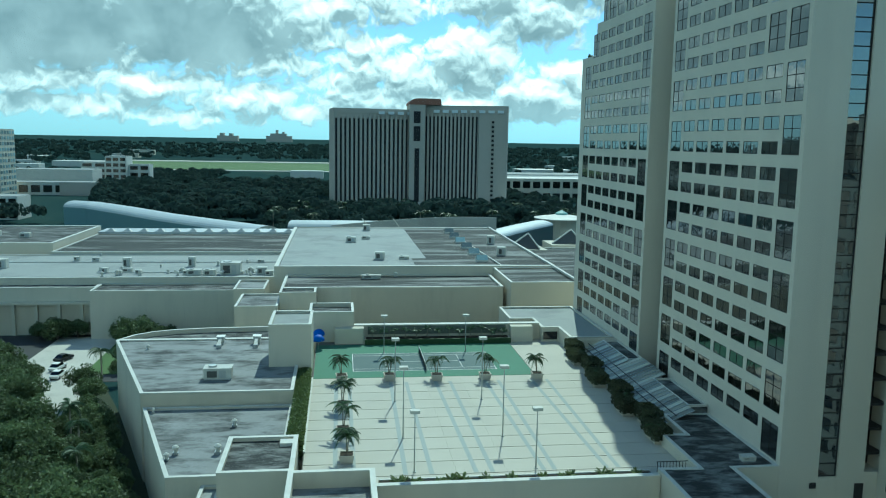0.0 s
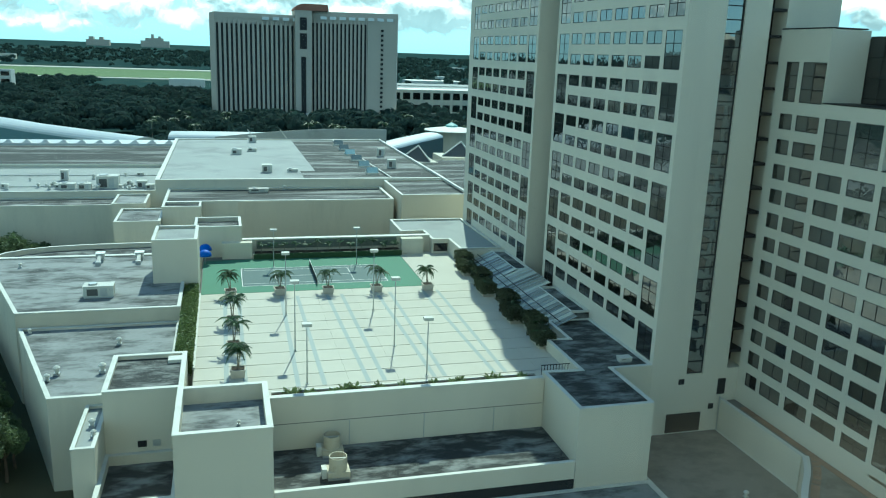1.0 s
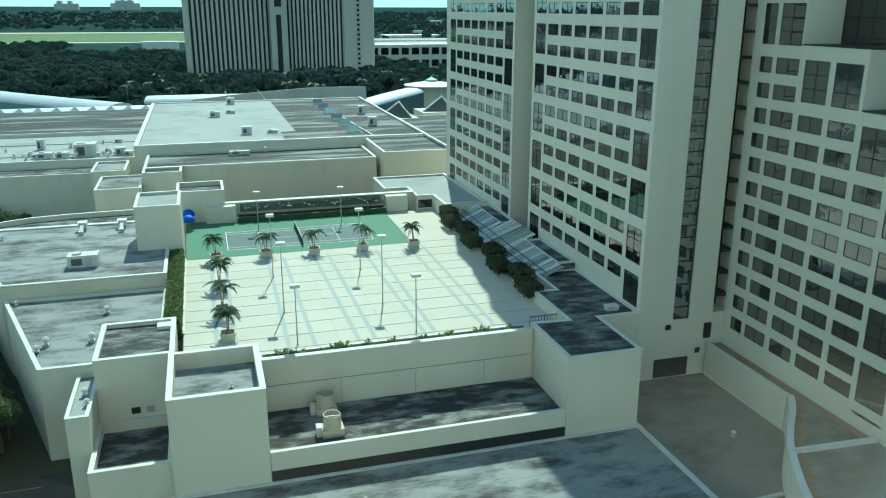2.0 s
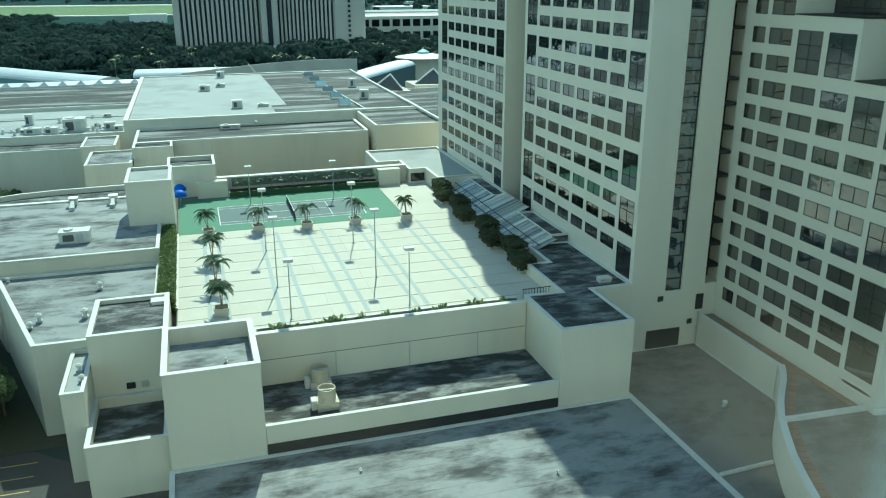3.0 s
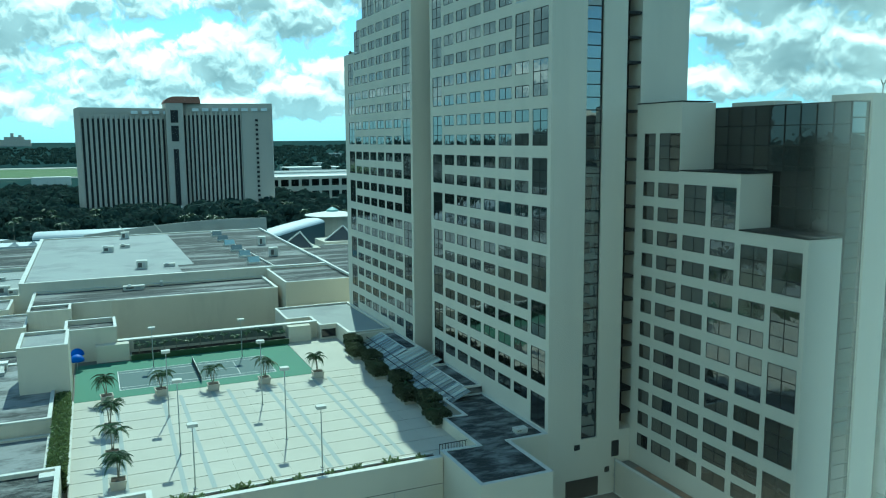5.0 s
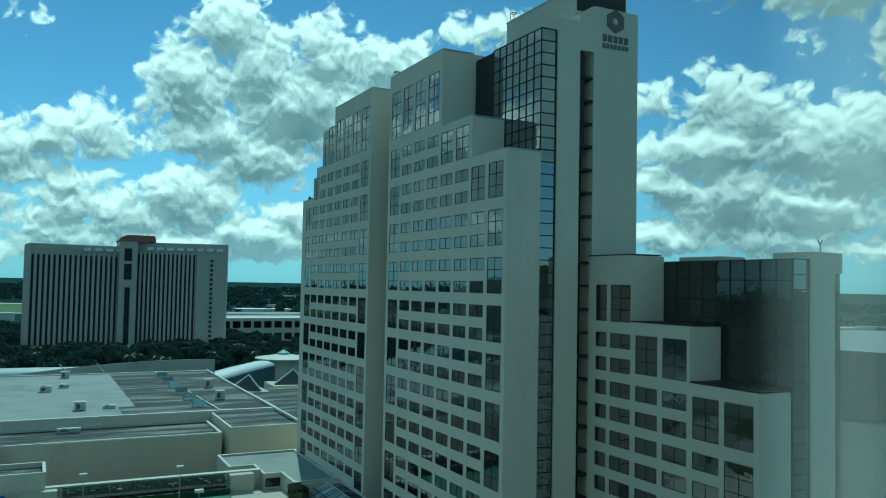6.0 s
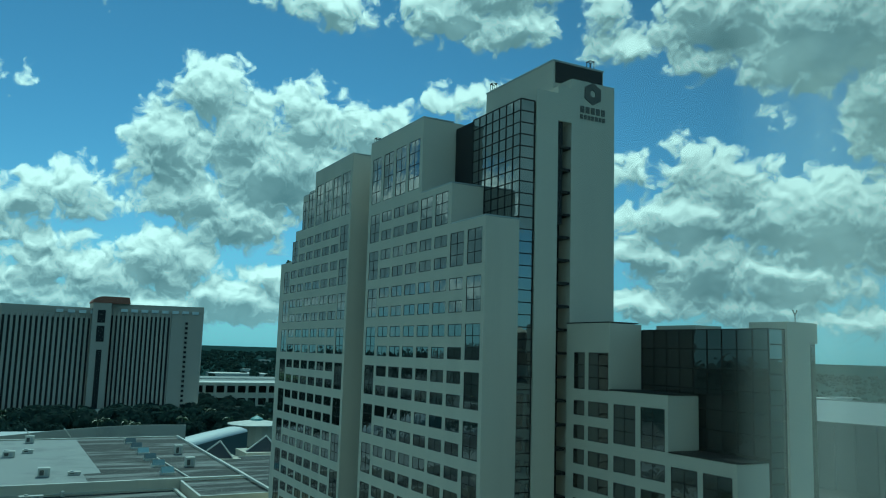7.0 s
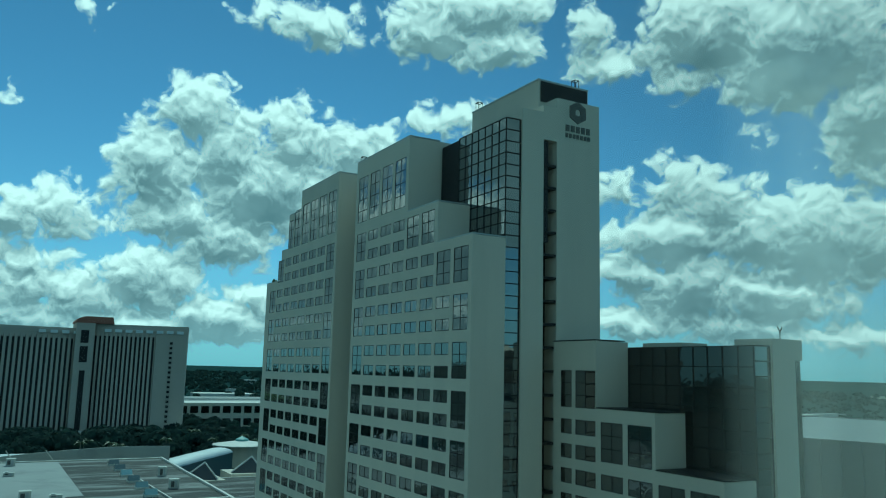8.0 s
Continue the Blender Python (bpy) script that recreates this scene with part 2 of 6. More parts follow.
COURT_BLUE = material("court_slate", (0.10, 0.145, 0.14), 0.75, 0.08, 2.0, 0.15, 0.08)
WHITE = material("white_paint", (0.78, 0.78, 0.74), 0.6, 0.05, 4.0, 0.5, 0.03)
METAL = material("galvanised_metal", (0.45, 0.47, 0.47), 0.45, 0.12, 6.0, 0.8, 0.05, metallic=0.6)
POLE = material("pole_grey_paint", (0.40, 0.42, 0.40), 0.5, 0.05, 4.0, 0.5, 0.02)
# black for tyres, net and windows; also shade painted into recesses and openings
DARK = material("black_and_recess_shade", (0.02, 0.022, 0.024), 0.6, 0.2, 2.0, 0.3, 0.0)
BRONZE = material("bronze_frame", (0.022, 0.022, 0.022), 0.55, 0.1, 6.0, 0.8, 0.0, spec=0.2)
UNIT = material("unit_enamel", (0.55, 0.55, 0.50), 0.5, 0.08, 3.0, 0.4, 0.05, stain=(0.25, 0.23, 0.20), stain_amt=0.25, stain_scale=1.5)
TAN_UNIT = material("cooling_tower_tan", (0.50, 0.45, 0.34), 0.6, 0.08, 3.0, 0.4, 0.05, stain=(0.22, 0.18, 0.13), stain_amt=0.3, stain_scale=1.2)
BLUE = material("blue_fabric", (0.01, 0.10, 0.50), 0.6, 0.08, 3.0, 0.4, 0.05)
LOUVRE = material("louvre_grey", (0.10, 0.10, 0.095), 0.6, 0.1, 4.0, 0.5, 0.0)
TRUNK = material("palm_trunk", (0.30, 0.28, 0.22), 0.9, 0.2, 9.0, 1.0, 0.4)
BARK = material("bark", (0.12, 0.09, 0.07), 0.9, 0.2, 6.0, 0.8, 0.4)
FROND = material("palm_frond", (0.055, 0.10, 0.04), 0.5, 0.3, 5.0, 0.5, 0.0, spec=0.4, rand=0.5, through_light=0.25)
YUCCA = material("spiky_leaf", (0.20, 0.25, 0.10), 0.6, 0.3, 3.0, 0.4, 0.0, rand=0.5, through_light=0.3)
SHRUBS = material("shrub_leaf", (0.070, 0.082, 0.042), 0.65, 0.5, 2.0, 0.3, 0.0, rand=0.4, through_light=0.2)
HEDGE = material("hedge_leaf", (0.16, 0.21, 0.075), 0.6, 0.4, 3.0, 0.4, 0.0, rand=0.4, through_light=0.3)
LEAF = material("tree_leaf", (0.115, 0.155, 0.07), 0.6, 0.6, 0.9, 0.12, 0.0, rand=0.5, through_light=0.35)
# leaf colour shifted to blue to carry the distance haze
WOODS = material("far_woods_hazed", (0.040, 0.066, 0.058), 0.85, 0.5, 0.12, 0.012, 0.0, spec=0.05, through_light=0.45)
PLANTER = material("planter_concrete", (0.50, 0.47, 0.40), 0.85, 0.08, 4.0, 0.5, 0.15)
SOIL = material("soil", (0.05, 0.04, 0.03), 0.95, 0.2, 6.0, 0.8, 0.3)
ASPHALT = material("asphalt", (0.055, 0.057, 0.058), 0.9, 0.15, 3.0, 0.2, 0.2, stain=(0.10, 0.10, 0.10), stain_amt=0.5, stain_scale=0.2)
CONCRETE = material("concrete_paving", (0.52, 0.50, 0.44), 0.85, 0.1, 3.0, 0.2, 0.15, stain=(0.25, 0.24, 0.21), stain_amt=0.4)
UNDERGROWTH = material("undergrowth", (0.045, 0.055, 0.03), 0.95, 0.4, 1.5, 0.15, 0.3)
GRASS = material("lawn", (0.09, 0.15, 0.05), 0.9, 0.25, 1.5, 0.1, 0.3)
HOTEL = material("far_hotel_wall", (0.48, 0.44, 0.38), 0.85, 0.05, 0.5, 0.03, 0.0, stain=(0.38, 0.35, 0.30), stain_amt=0.2, stain_scale=0.05)
TERRACOTTA = material("terracotta_roof", (0.28, 0.14, 0.10), 0.7, 0.1, 1.0, 0.1, 0.0)
VAULT = material("vault_metal_roof", (0.47, 0.51, 0.52), 0.45, 0.06, 1.0, 0.1, 0.0, metallic=0.1)
TEAL = material("teal_cap", (0.25, 0.45, 0.42), 0.5, 0.06, 1.0, 0.2, 0.0)
BRICK = material("brick_border", (0.24, 0.15, 0.10), 0.85, 0.15, 4.0, 0.5, 0.15, rand=0.2)
SIGN = material("sign_grey", (0.13, 0.13, 0.12), 0.6, 0.1, 2.0, 0.3, 0.0)
PANEL_DARK = material("dark_wall_panel", (0.10, 0.10, 0.11), 0.6, 0.15, 0.6, 0.05, 0.05)
# shade of the deck end wall, mixed as a grey-green colour
WALL_SHADE = material("end_wall_shade", (0.17, 0.19, 0.165), 0.85, 0.25, 3.0, 0.4, 0.2)
OPENING = material("opening_brightness", (0.75, 0.78, 0.78), 0.6, 0.05, 1.0, 0.1, 0.0)


def glass(name, tint, ior=2.0, rough=0.03, wobble=0.05):
    """Coated facade glass: dark behind, mirror-like in front, slightly uneven from pane to pane."""
    m = bpy.data.materials.new(name)
    m.use_nodes = True
    N = Nodes(m.node_tree)
    pos = N.n("ShaderNodeNewGeometry").outputs["Position"]
    r = N.n("ShaderNodeObjectInfo").outputs["Random"]
    p = N.n("ShaderNodeBsdfPrincipled", Roughness=rough, IOR=ior)
    k = N.math("MULTIPLY_ADD", r, 1.4, 0.3)
    col = N.vmath("SCALE", tint)
    N.link(k, col.node.inputs["Scale"])
    N.link(col, p.inputs["Base Color"])
    b = N.n("ShaderNodeBump", Strength=wobble, Distance=0.3)
    N.link(N.noise(pos, 0.7, 2.0, 0.5), b.inputs["Height"])
    N.link(b.outputs[0], p.inputs["Normal"])
    o = N.n("ShaderNodeOutputMaterial")
    N.link(p.outputs[0], o.inputs["Surface"])
    return m


GLASS = glass("bronze_glass", (0.010, 0.011, 0.011), 2.7)
GLASS_BLUE = glass("blue_mirror_glass", (0.02, 0.035, 0.04), 3.2)
GLASS_SKY = glass("skylight_glass", (0.36, 0.36, 0.30), 1.5, 0.25)
RIDGE_GLASS = glass("ridge_glass", (0.16, 0.25, 0.27), 1.5, 0.3)
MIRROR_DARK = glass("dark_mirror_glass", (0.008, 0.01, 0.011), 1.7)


def ground_material():
    m = bpy.data.materials.new("ground_cover")
    m.use_nodes = True
    N = Nodes(m.node_tree)
    pos = N.n("ShaderNodeNewGeometry").outputs["Position"]
    a, b, c = N.noise(pos, 0.006, 8.0, 0.62), N.noise(pos, 0.05, 6.0, 0.6), N.noise(pos, 0.0022, 6.0, 0.6)
    # blue-green tones hold the distance haze in the ground colour itself
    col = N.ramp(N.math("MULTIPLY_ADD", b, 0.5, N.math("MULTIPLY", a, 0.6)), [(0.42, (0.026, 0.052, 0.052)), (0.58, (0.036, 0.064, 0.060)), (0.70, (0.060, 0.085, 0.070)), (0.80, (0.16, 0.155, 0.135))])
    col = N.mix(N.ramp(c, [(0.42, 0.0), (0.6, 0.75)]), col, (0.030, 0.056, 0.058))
    p = N.n("ShaderNodeBsdfPrincipled", Roughness=0.95)
    p.inputs["Specular IOR Level"].default_value = 0.0
    N.link(col, p.inputs["Base Color"])
    o = N.n("ShaderNodeOutputMaterial")
    N.link(p.outputs[0], o.inputs["Surface"])
    return m


GROUND = ground_material()


def window_glass():
    """Clear pane with a solar coating: most light passes, the room is mirrored faintly."""
    m = bpy.data.materials.new("coated_window_glass")
    m.use_nodes = True
    N = Nodes(m.node_tree)
    tr, gl, mx, o = N.n("ShaderNodeBsdfTransparent"), N.n("ShaderNodeBsdfGlossy", Roughness=0.13), N.n("ShaderNodeMixShader"), N.n("ShaderNodeOutputMaterial")
    gl.inputs["Color"].default_value = (0.95, 1.0, 0.98, 1)
    slant = N.n("ShaderNodeLayerWeight", Blend=0.5).outputs["Facing"]
    N.link(N.math("MULTIPLY_ADD", N.math("MULTIPLY", slant, slant), 0.85, 0.006), mx.inputs[0])
    N.link(tr.outputs[0], mx.inputs[1])
    N.link(gl.outputs[0], mx.inputs[2])
    N.link(mx.outputs[0], o.inputs["Surface"])
    return m


CLEAR = window_glass()
ROOM_WALL = material("room_wall_paint", (0.72, 0.70, 0.64), 0.8, 0.04, 3.0, 0.4, 0.03)
CARPET = material("room_carpet", (0.24, 0.205, 0.165), 0.95, 0.2, 8.0, 0.8, 0.2)
SHEER = material("sheer_curtain", (0.80, 0.80, 0.76), 0.8, 0.05, 5.0, 0.6, 0.0, through_light=0.2)

# ---- mesh helpers ----


class Shape:
    """Gathers boxes, prisms and faces into one mesh."""

    def __init__(self):
        self.v, self.f = [], []

    def add(self, verts, faces):
        k = len(self.v)
        self.v += [tuple(p) for p in verts]
        self.f += [tuple(i + k for i in q) for q in faces]
        return self

    def box(self, x0, x1, y0, y1, z0, z1):
        return self.add([(x0, y0, z0), (x1, y0, z0), (x1, y1, z0), (x0, y1, z0), (x0, y0, z1), (x1, y0, z1), (x1, y1, z1), (x0, y1, z1)],
                        [(0, 3, 2, 1), (4, 5, 6, 7), (0, 1, 5, 4), (1, 2, 6, 5), (2, 3, 7, 6), (3, 0, 4, 7)])

    def prism(self, poly, z0, z1):
        n = len(poly)
        area = sum(poly[i][0] * poly[(i + 1) % n][1] - poly[(i + 1) % n][0] * poly[i][1] for i in range(n))
        if area < 0:
            poly = poly[::-1]
        return self.add([(x, y, z0) for x, y in poly] + [(x, y, z1) for x, y in poly],
                        [tuple(range(n))[::-1], tuple(range(n, 2 * n))] + [(i, (i + 1) % n, n + (i + 1) % n, n + i) for i in range(n)])

    def beam(self, a, b, w, h):
        """A bar from a to b, w wide and h high."""
        a, b = Vector(a), Vector(b)
        d = (b - a).normalized()
        s = d.cross(Vector((0, 0, 1)))
        s = s.normalized() if s.length > 1e-4 else Vector((1, 0, 0))
        u = s.cross(d).normalized()
        c = [(-w / 2, -h / 2), (w / 2, -h / 2), (w / 2, h / 2), (-w / 2, h / 2)]
        return self.add([p + s * i + u * j for p in (a, b) for i, j in c],
                        [(0, 1, 2, 3), (7, 6, 5, 4), (0, 4, 5, 1), (1, 5, 6, 2), (2, 6, 7, 3), (3, 7, 4, 0)])

    def tube(self, pts, radii, n=8, cap=True):
        rings = []
        k = len(self.v)
        for i, p in enumerate(pts):
            p = Vector(p)
            d = (Vector(pts[min(i + 1, len(pts) - 1)]) - Vector(pts[max(i - 1, 0)])).normalized()
            s = d.cross(Vector((0.31, 0.95, 0.05))).normalized()
            u = d.cross(s)
            for j in range(n):
                t = 2 * math.pi * j / n
                self.v.append(tuple(p + (s * math.cos(t) + u * math.sin(t)) * radii[i]))
        for i in range(len(pts) - 1):
            for j in range(n):
                a, b = k + i * n + j, k + i * n + (j + 1) % n
                self.f.append((a, b, b + n, a + n))
        if cap:
            self.f.append(tuple(range(k, k + n))[::-1])
            self.f.append(tuple(range(k + (len(pts) - 1) * n, k + len(pts) * n)))
        return self

    def mesh(self, name, mat, smooth=False):
        me = bpy.data.meshes.new(name)
        me.from_pydata(self.v, [], self.f)
        me.materials.append(mat)
        if smooth:
            me.polygons.foreach_set("use_smooth", [True] * len(me.polygons))
        me.update()
        return me


def part(name, shape, mat, parent=None, label="", smooth=False, at=None, kind=""):
    me = shape if isinstance(shape, bpy.types.Mesh) else shape.mesh(name, mat, smooth)
    ob = new(name, me)
    if parent is not None:
        ob.parent = parent
    if at is not None:
        ob.location = at
    return tagged(ob, label, kind=kind)


def thing(name, label, category, at=(0, 0, 0), group="", kind=""):
    ob = new(name)
    ob.location = at
    ob.empty_display_size = 0.5
    return tagged(ob, label, category, group, kind)


def ring(x0, x1, y0, y1, w, z0, z1, s=None):
    """Four butted bars round a rectangle."""
    s = s or Shape()
    s.box(x0, x1, y0, y0 + w, z0, z1).box(x0, x1, y1 - w, y1, z0, z1)
    return s.box(x0, x0 + w, y0 + w, y1 - w, z0, z1).box(x1 - w, x1, y0 + w, y1 - w, z0, z1)


def roof_block(name, label, x0, x1, y0, y1, z0, top, sink=0.6, wall=STUCCO, roof=ROOF, lip=0.35, category="building", inner=None):
    """A flat-roofed block with upstands and copings; the roof lies `sink` below the top."""
    t = thing(name, label, category)
    part("wall", Shape().box(x0, x1, y0, y1, z0, top - sink - 0.02), wall, t)
    part("parapet", ring(x0, x1, y0, y1, lip, top - sink - 0.02, top - 0.1), inner or wall, t)
    part("coping", ring(x0 - 0.05, x1 + 0.05, y0 - 0.05, y1 + 0.05, lip + 0.1, top - 0.1, top), COPING, t, "white coping")
    part("roof", Shape().box(x0 + lip, x1 - lip, y0 + lip, y1 - lip, top - sink - 0.01, top - sink + 0.03), roof, t, "weathered roof membrane")
    return t


def poly_block(name, label, poly, z0, top, sink=0.6, wall=STUCCO, roof=ROOF, lip=0.35, category="building"):
    """The same over any outline."""
    t = thing(name, label, category)
    n = len(poly)
    area = sum(poly[i][0] * poly[(i + 1) % n][1] - poly[(i + 1) % n][0] * poly[i][1] for i in range(n))
    if area < 0:
        poly = poly[::-1]

    def inset(d):
        out_ = []
        for i in range(n):
            a, b, c = Vector(poly[i - 1]), Vector(poly[i]), Vector(poly[(i + 1) % n])
            e, g = (b - a).normalized(), (c - b).normalized()
            p, q = Vector((-e.y, e.x)), Vector((-g.y, g.x))
            m = (p + q) / max(0.3, 1 + p.dot(q))
            out_.append(tuple(b + m * d))
        return out_

    def band(outer, inner_, za, zb):
        s = Shape()
        for i in range(n):
            j = (i + 1) % n
            s.add([(*outer[i], za), (*outer[j], za), (*inner_[j], za), (*inner_[i], za), (*outer[i], zb), (*outer[j], zb), (*inner_[j], zb), (*inner_[i], zb)],
                  [(0, 1, 5, 4), (2, 3, 7, 6), (4, 5, 6, 7), (0, 3, 2, 1)])
        return s
    part("wall", Shape().prism(poly, z0, top - sink - 0.02), wall, t)
    part("parapet", band(poly, inset(lip), top - sink - 0.02, top - 0.1), wall, t)
    part("coping", band(inset(-0.05), inset(lip + 0.05), top - 0.1, top), COPING, t, "white coping")
    part("roof", Shape().prism(inset(lip), top - sink - 0.01, top - sink + 0.03), roof, t, "weathered roof membrane")
    return t

# ---- ground ----
g = Shape()
RINGS = [0, 60, 140, 260, 420, 650, 1000, 1400, 1900, 2500, 3200, 4000, 4900]


def land(x, y):
    """Height of the land: level, rising very gently towards the horizon."""
    return 45.5 * max(0.0, (math.hypot(x, y) - 1000) / 3900) ** 1.25


for i, r in enumerate(RINGS[1:]):
    q = RINGS[i]
    for j in range(64):
        a, b = 2 * math.pi * j / 64, 2 * math.pi * (j + 1) / 64
        pts = [(d * math.cos(c), d * math.sin(c)) for d, c in ((q, a), (r, a), (r, b), (q, b))]
        pts = [(x, y, land(x, y)) for x, y in pts]
        if q == 0:
            g.add(pts[1:] + pts[:1], [(2, 0, 1)])
        else:
            g.add(pts, [(0, 1, 2, 3)])
tagged(part("ground", g, GROUND), "flat green ground with scrub and clearings, haze-tinted in colour, to the horizon", "ground", kind="structure")

# ---- podium ----
roof_block("podium_roof", "large flat grey podium roof with dark weather stains", -5.6, 44.4, 12, 71.35, 0, 2.9, 0.15, roof=ROOF, lip=0.4)
roof_block("court_roof", "flat dark roof in the corner beside the tower", 44.5, 59.3, 12, 81.35, 0, 2.85, 0.05, roof=ROOF_TAUPE, lip=0.1)

t = thing("service_terrace", "recessed service roof between two cream stucco blocks", "building")
part("wall", Shape().box(3.75, 35.35, 71.55, 81.0, 0, 5.5), STUCCO, t)
# no recess is built: its shade is a black strip on the wall face
part("dark_band", Shape().box(3.75, 35.35, 71.50, 71.54, 2.75, 4.05), DARK, t, "flat dark strip for the shade of a recess")
part("parapet", Shape().box(3.75, 35.35, 71.44, 71.80, 4.05, 6.02), STUCCO, t)
part("coping", Shape().box(3.75, 35.35, 71.40, 71.86, 6.02, 6.12), COPING, t, "white coping")
part("roof", Shape().box(3.75, 35.35, 71.81, 80.98, 5.5, 5.56), ROOF_DARK, t, "black and grey stained roof membrane")
deck_wall = tagged(new("deck_wall", Shape().box(3.75, 35.3, 81.05, 81.45, 0, 11.65).mesh("deck_wall", STUCCO)), "long cream stucco wall below the sports deck", "wall", kind="structure")
part("coping", Shape().box(3.75, 35.3, 81.0, 81.75, 11.65, 11.75), COPING, deck_wall, "white coping")
part("reveal", Shape().box(3.8, 35.2, 81.03, 81.048, 8.55, 8.63), JOINT, deck_wall, "thin horizontal reveal line")
for x in (12.4, 20.9, 29.2):
    part("downpipe", Shape().box(x, x + 0.09, 80.96, 81.046, 5.6, 8.6), POLE, deck_wall, "thin grey conduit")

DZ = 10.7
tagged(new("sports_deck", Shape().box(-4.3, 49.4, 81.46, 152, 0, DZ - 0.06).mesh("sports_deck", JOINT)), "raised sports deck on the podium roof", "deck", kind="structure")
deck = bpy.data.objects["sports_deck"]

roof_block("stair_block", "tall plain cream stucco roof block with sunken roof", -5.4, 3.7, 71.45, 82.6, 0, 13.1, 1.9, roof=ROOF, lip=0.5)
roof_block("plant_block", "cream stucco block with dark flat roof", -12.9, -4.9, 82.7, 93.2, 0, 13.1, 0.55, roof=ROOF_DARK, lip=0.45)
roof_block("side_block", "narrow cream stucco block with grey roof", -15.1, -12.95, 76.6, 86.8, 0, 10.0, 0.4, roof=ROOF_LIGHT, lip=0.3)
roof_block("low_block", "low cream stucco block with deep dark roof well", -13.0, -5.45, 72.6, 82.6, 0, 6.1, 1.2, roof=ROOF_DARK, lip=0.4)
poly_block("left_wing_roof", "flat grey stained roof with white parapets", [(-19.0, 86.9), (-12.95, 86.9), (-12.95, 93.3), (-6.5, 93.3), (-6.5, 110.9), (-26.9, 110.9)], 0, 11.0, 0.4, roof=ROOF, lip=0.4)
upper = poly_block("left_wing_upper_roof", "higher flat grey stained roof with tan front wall", [(-27.3, 111.4), (-6.5, 111.4), (-6.5, 142.0), (-38.5, 142.0)], 0, 12.9, 0.25, roof=ROOF, lip=0.4)
part("front_wall", Shape().box(-27.2, -6.5, 111.28, 111.38, 10.7, 12.7), STUCCO_TAN, upper, "tan stucco front wall")
poly_block("curved_roof_end", "curved roof end with white parapet", [(-38.4, 142.1), (-36.3, 145.8), (-33.6, 148.0), (-30, 149.5), (-24, 150.5), (-13.0, 151), (-11.1, 151), (-11.1, 142.1)], 0, 12.9, 0.9, roof=ROOF_DARK, lip=0.4)
roof_block("lift_tower", "pale stucco stair tower with flat roof", -10.95, -4.4, 124.0, 134.3, 0, 19.45, 0.5, roof=ROOF_LIGHT, lip=0.4)
roof_block("lift_tower_low", "pale stucco block with dark roof behind the deck", -5.6, 2.6, 147.0, 155.6, 0, 16.4, 0.9, roof=ROOF_DARK, lip=0.4)

# end wall of the deck with its planting ledge
t = thing("deck_end_wall", "low cream wall with planted ledge closing the sports deck", "wall")
part("back_wall", Shape().box(2.65, 38.0, 147.2, 147.7, 0, 13.7), STUCCO, t)
part("coping", Shape().box(2.65, 38.0, 147.1, 148.4, 13.7, 13.82), COPING, t, "white coping")
part("ledge", Shape().box(4.5, 32.0, 144.6, 147.15, DZ - 0.05, 11.5), STUCCO, t)
# added panel: darkens the wall behind the palms as its shade would
part("shade_panel", Shape().box(5.2, 31.4, 147.10, 147.19, 12.0, 13.55), WALL_SHADE, t, "grey-green panel with the end wall's shade in its colour")
part("ledge_soil", Shape().box(4.8, 31.7, 144.9, 147.0, 11.5, 11.55), SOIL, t)
# dark leaf-coloured box stands in for the shaded recess under the ledge
part("ground_cover", Shape().box(4.6, 31.9, 144.2, 144.58, DZ - .05, 11.7), FROND, t, "dark strip in place of a shaded recess")
part("pier", Shape().box(-0.9, 4.4, 145.2, 147.15, DZ - 0.05, 13.6), STUCCO, t)
part("pier", Shape().box(32.1, 36.3, 145.2, 147.15, DZ - 0.05, 13.6), STUCCO, t)
poly_block("deck_pavilion", "stepped cream stucco pavilion with flat roof", [(33.5, 164), (33.4, 152.8), (38.0, 152.8), (38.0, 145), (41.2, 145), (41.2, 137), (49.3, 137), (49.3, 164)], 0, 13.5, 0.4, roof=ROOF_LIGHT, lip=0.4)
pav = bpy.data.objects["deck_pavilion"]
part("window_band", Shape().box(38.3, 41.0, 144.9, 144.96, 11.1, 12.6), MIRROR_DARK, pav, "dark glass band")
poly_block("annex_roof", "cream stucco annex with flat dark roof at the tower foot", [(35.4, 71.45), (44.15, 71.45), (44.15, 81.35), (49.45, 81.35), (49.45, 99.2), (43.0, 99.4), (43.0, 92.0), (40.0, 92.3), (40.0, 81.7), (35.4, 82.0)], 0, 12.2, 0.12, roof=ROOF_DARK, lip=0.4)

# sunken court wall, ledge and curved wall
t = thing("court_wall", "cream stucco retaining wall that curves away from the tower", "wall")
part("wall", Shape().box(59.35, 59.7, 66.0, 81.3, 0, 7.0), STUCCO, t)
ARC = [(59.5, 66.0), (58.3, 64.2), (57.0, 62.6), (55.5, 61.0), (54.0, 59.3), (52.8, 57.8), (51.7, 56.3), (50.2, 53.8), (48.7, 51.2), (47.0, 47.6), (45.6, 44.2), (45.0, 40.0), (44.9, 34.0)]
s, c = Shape(), Shape()
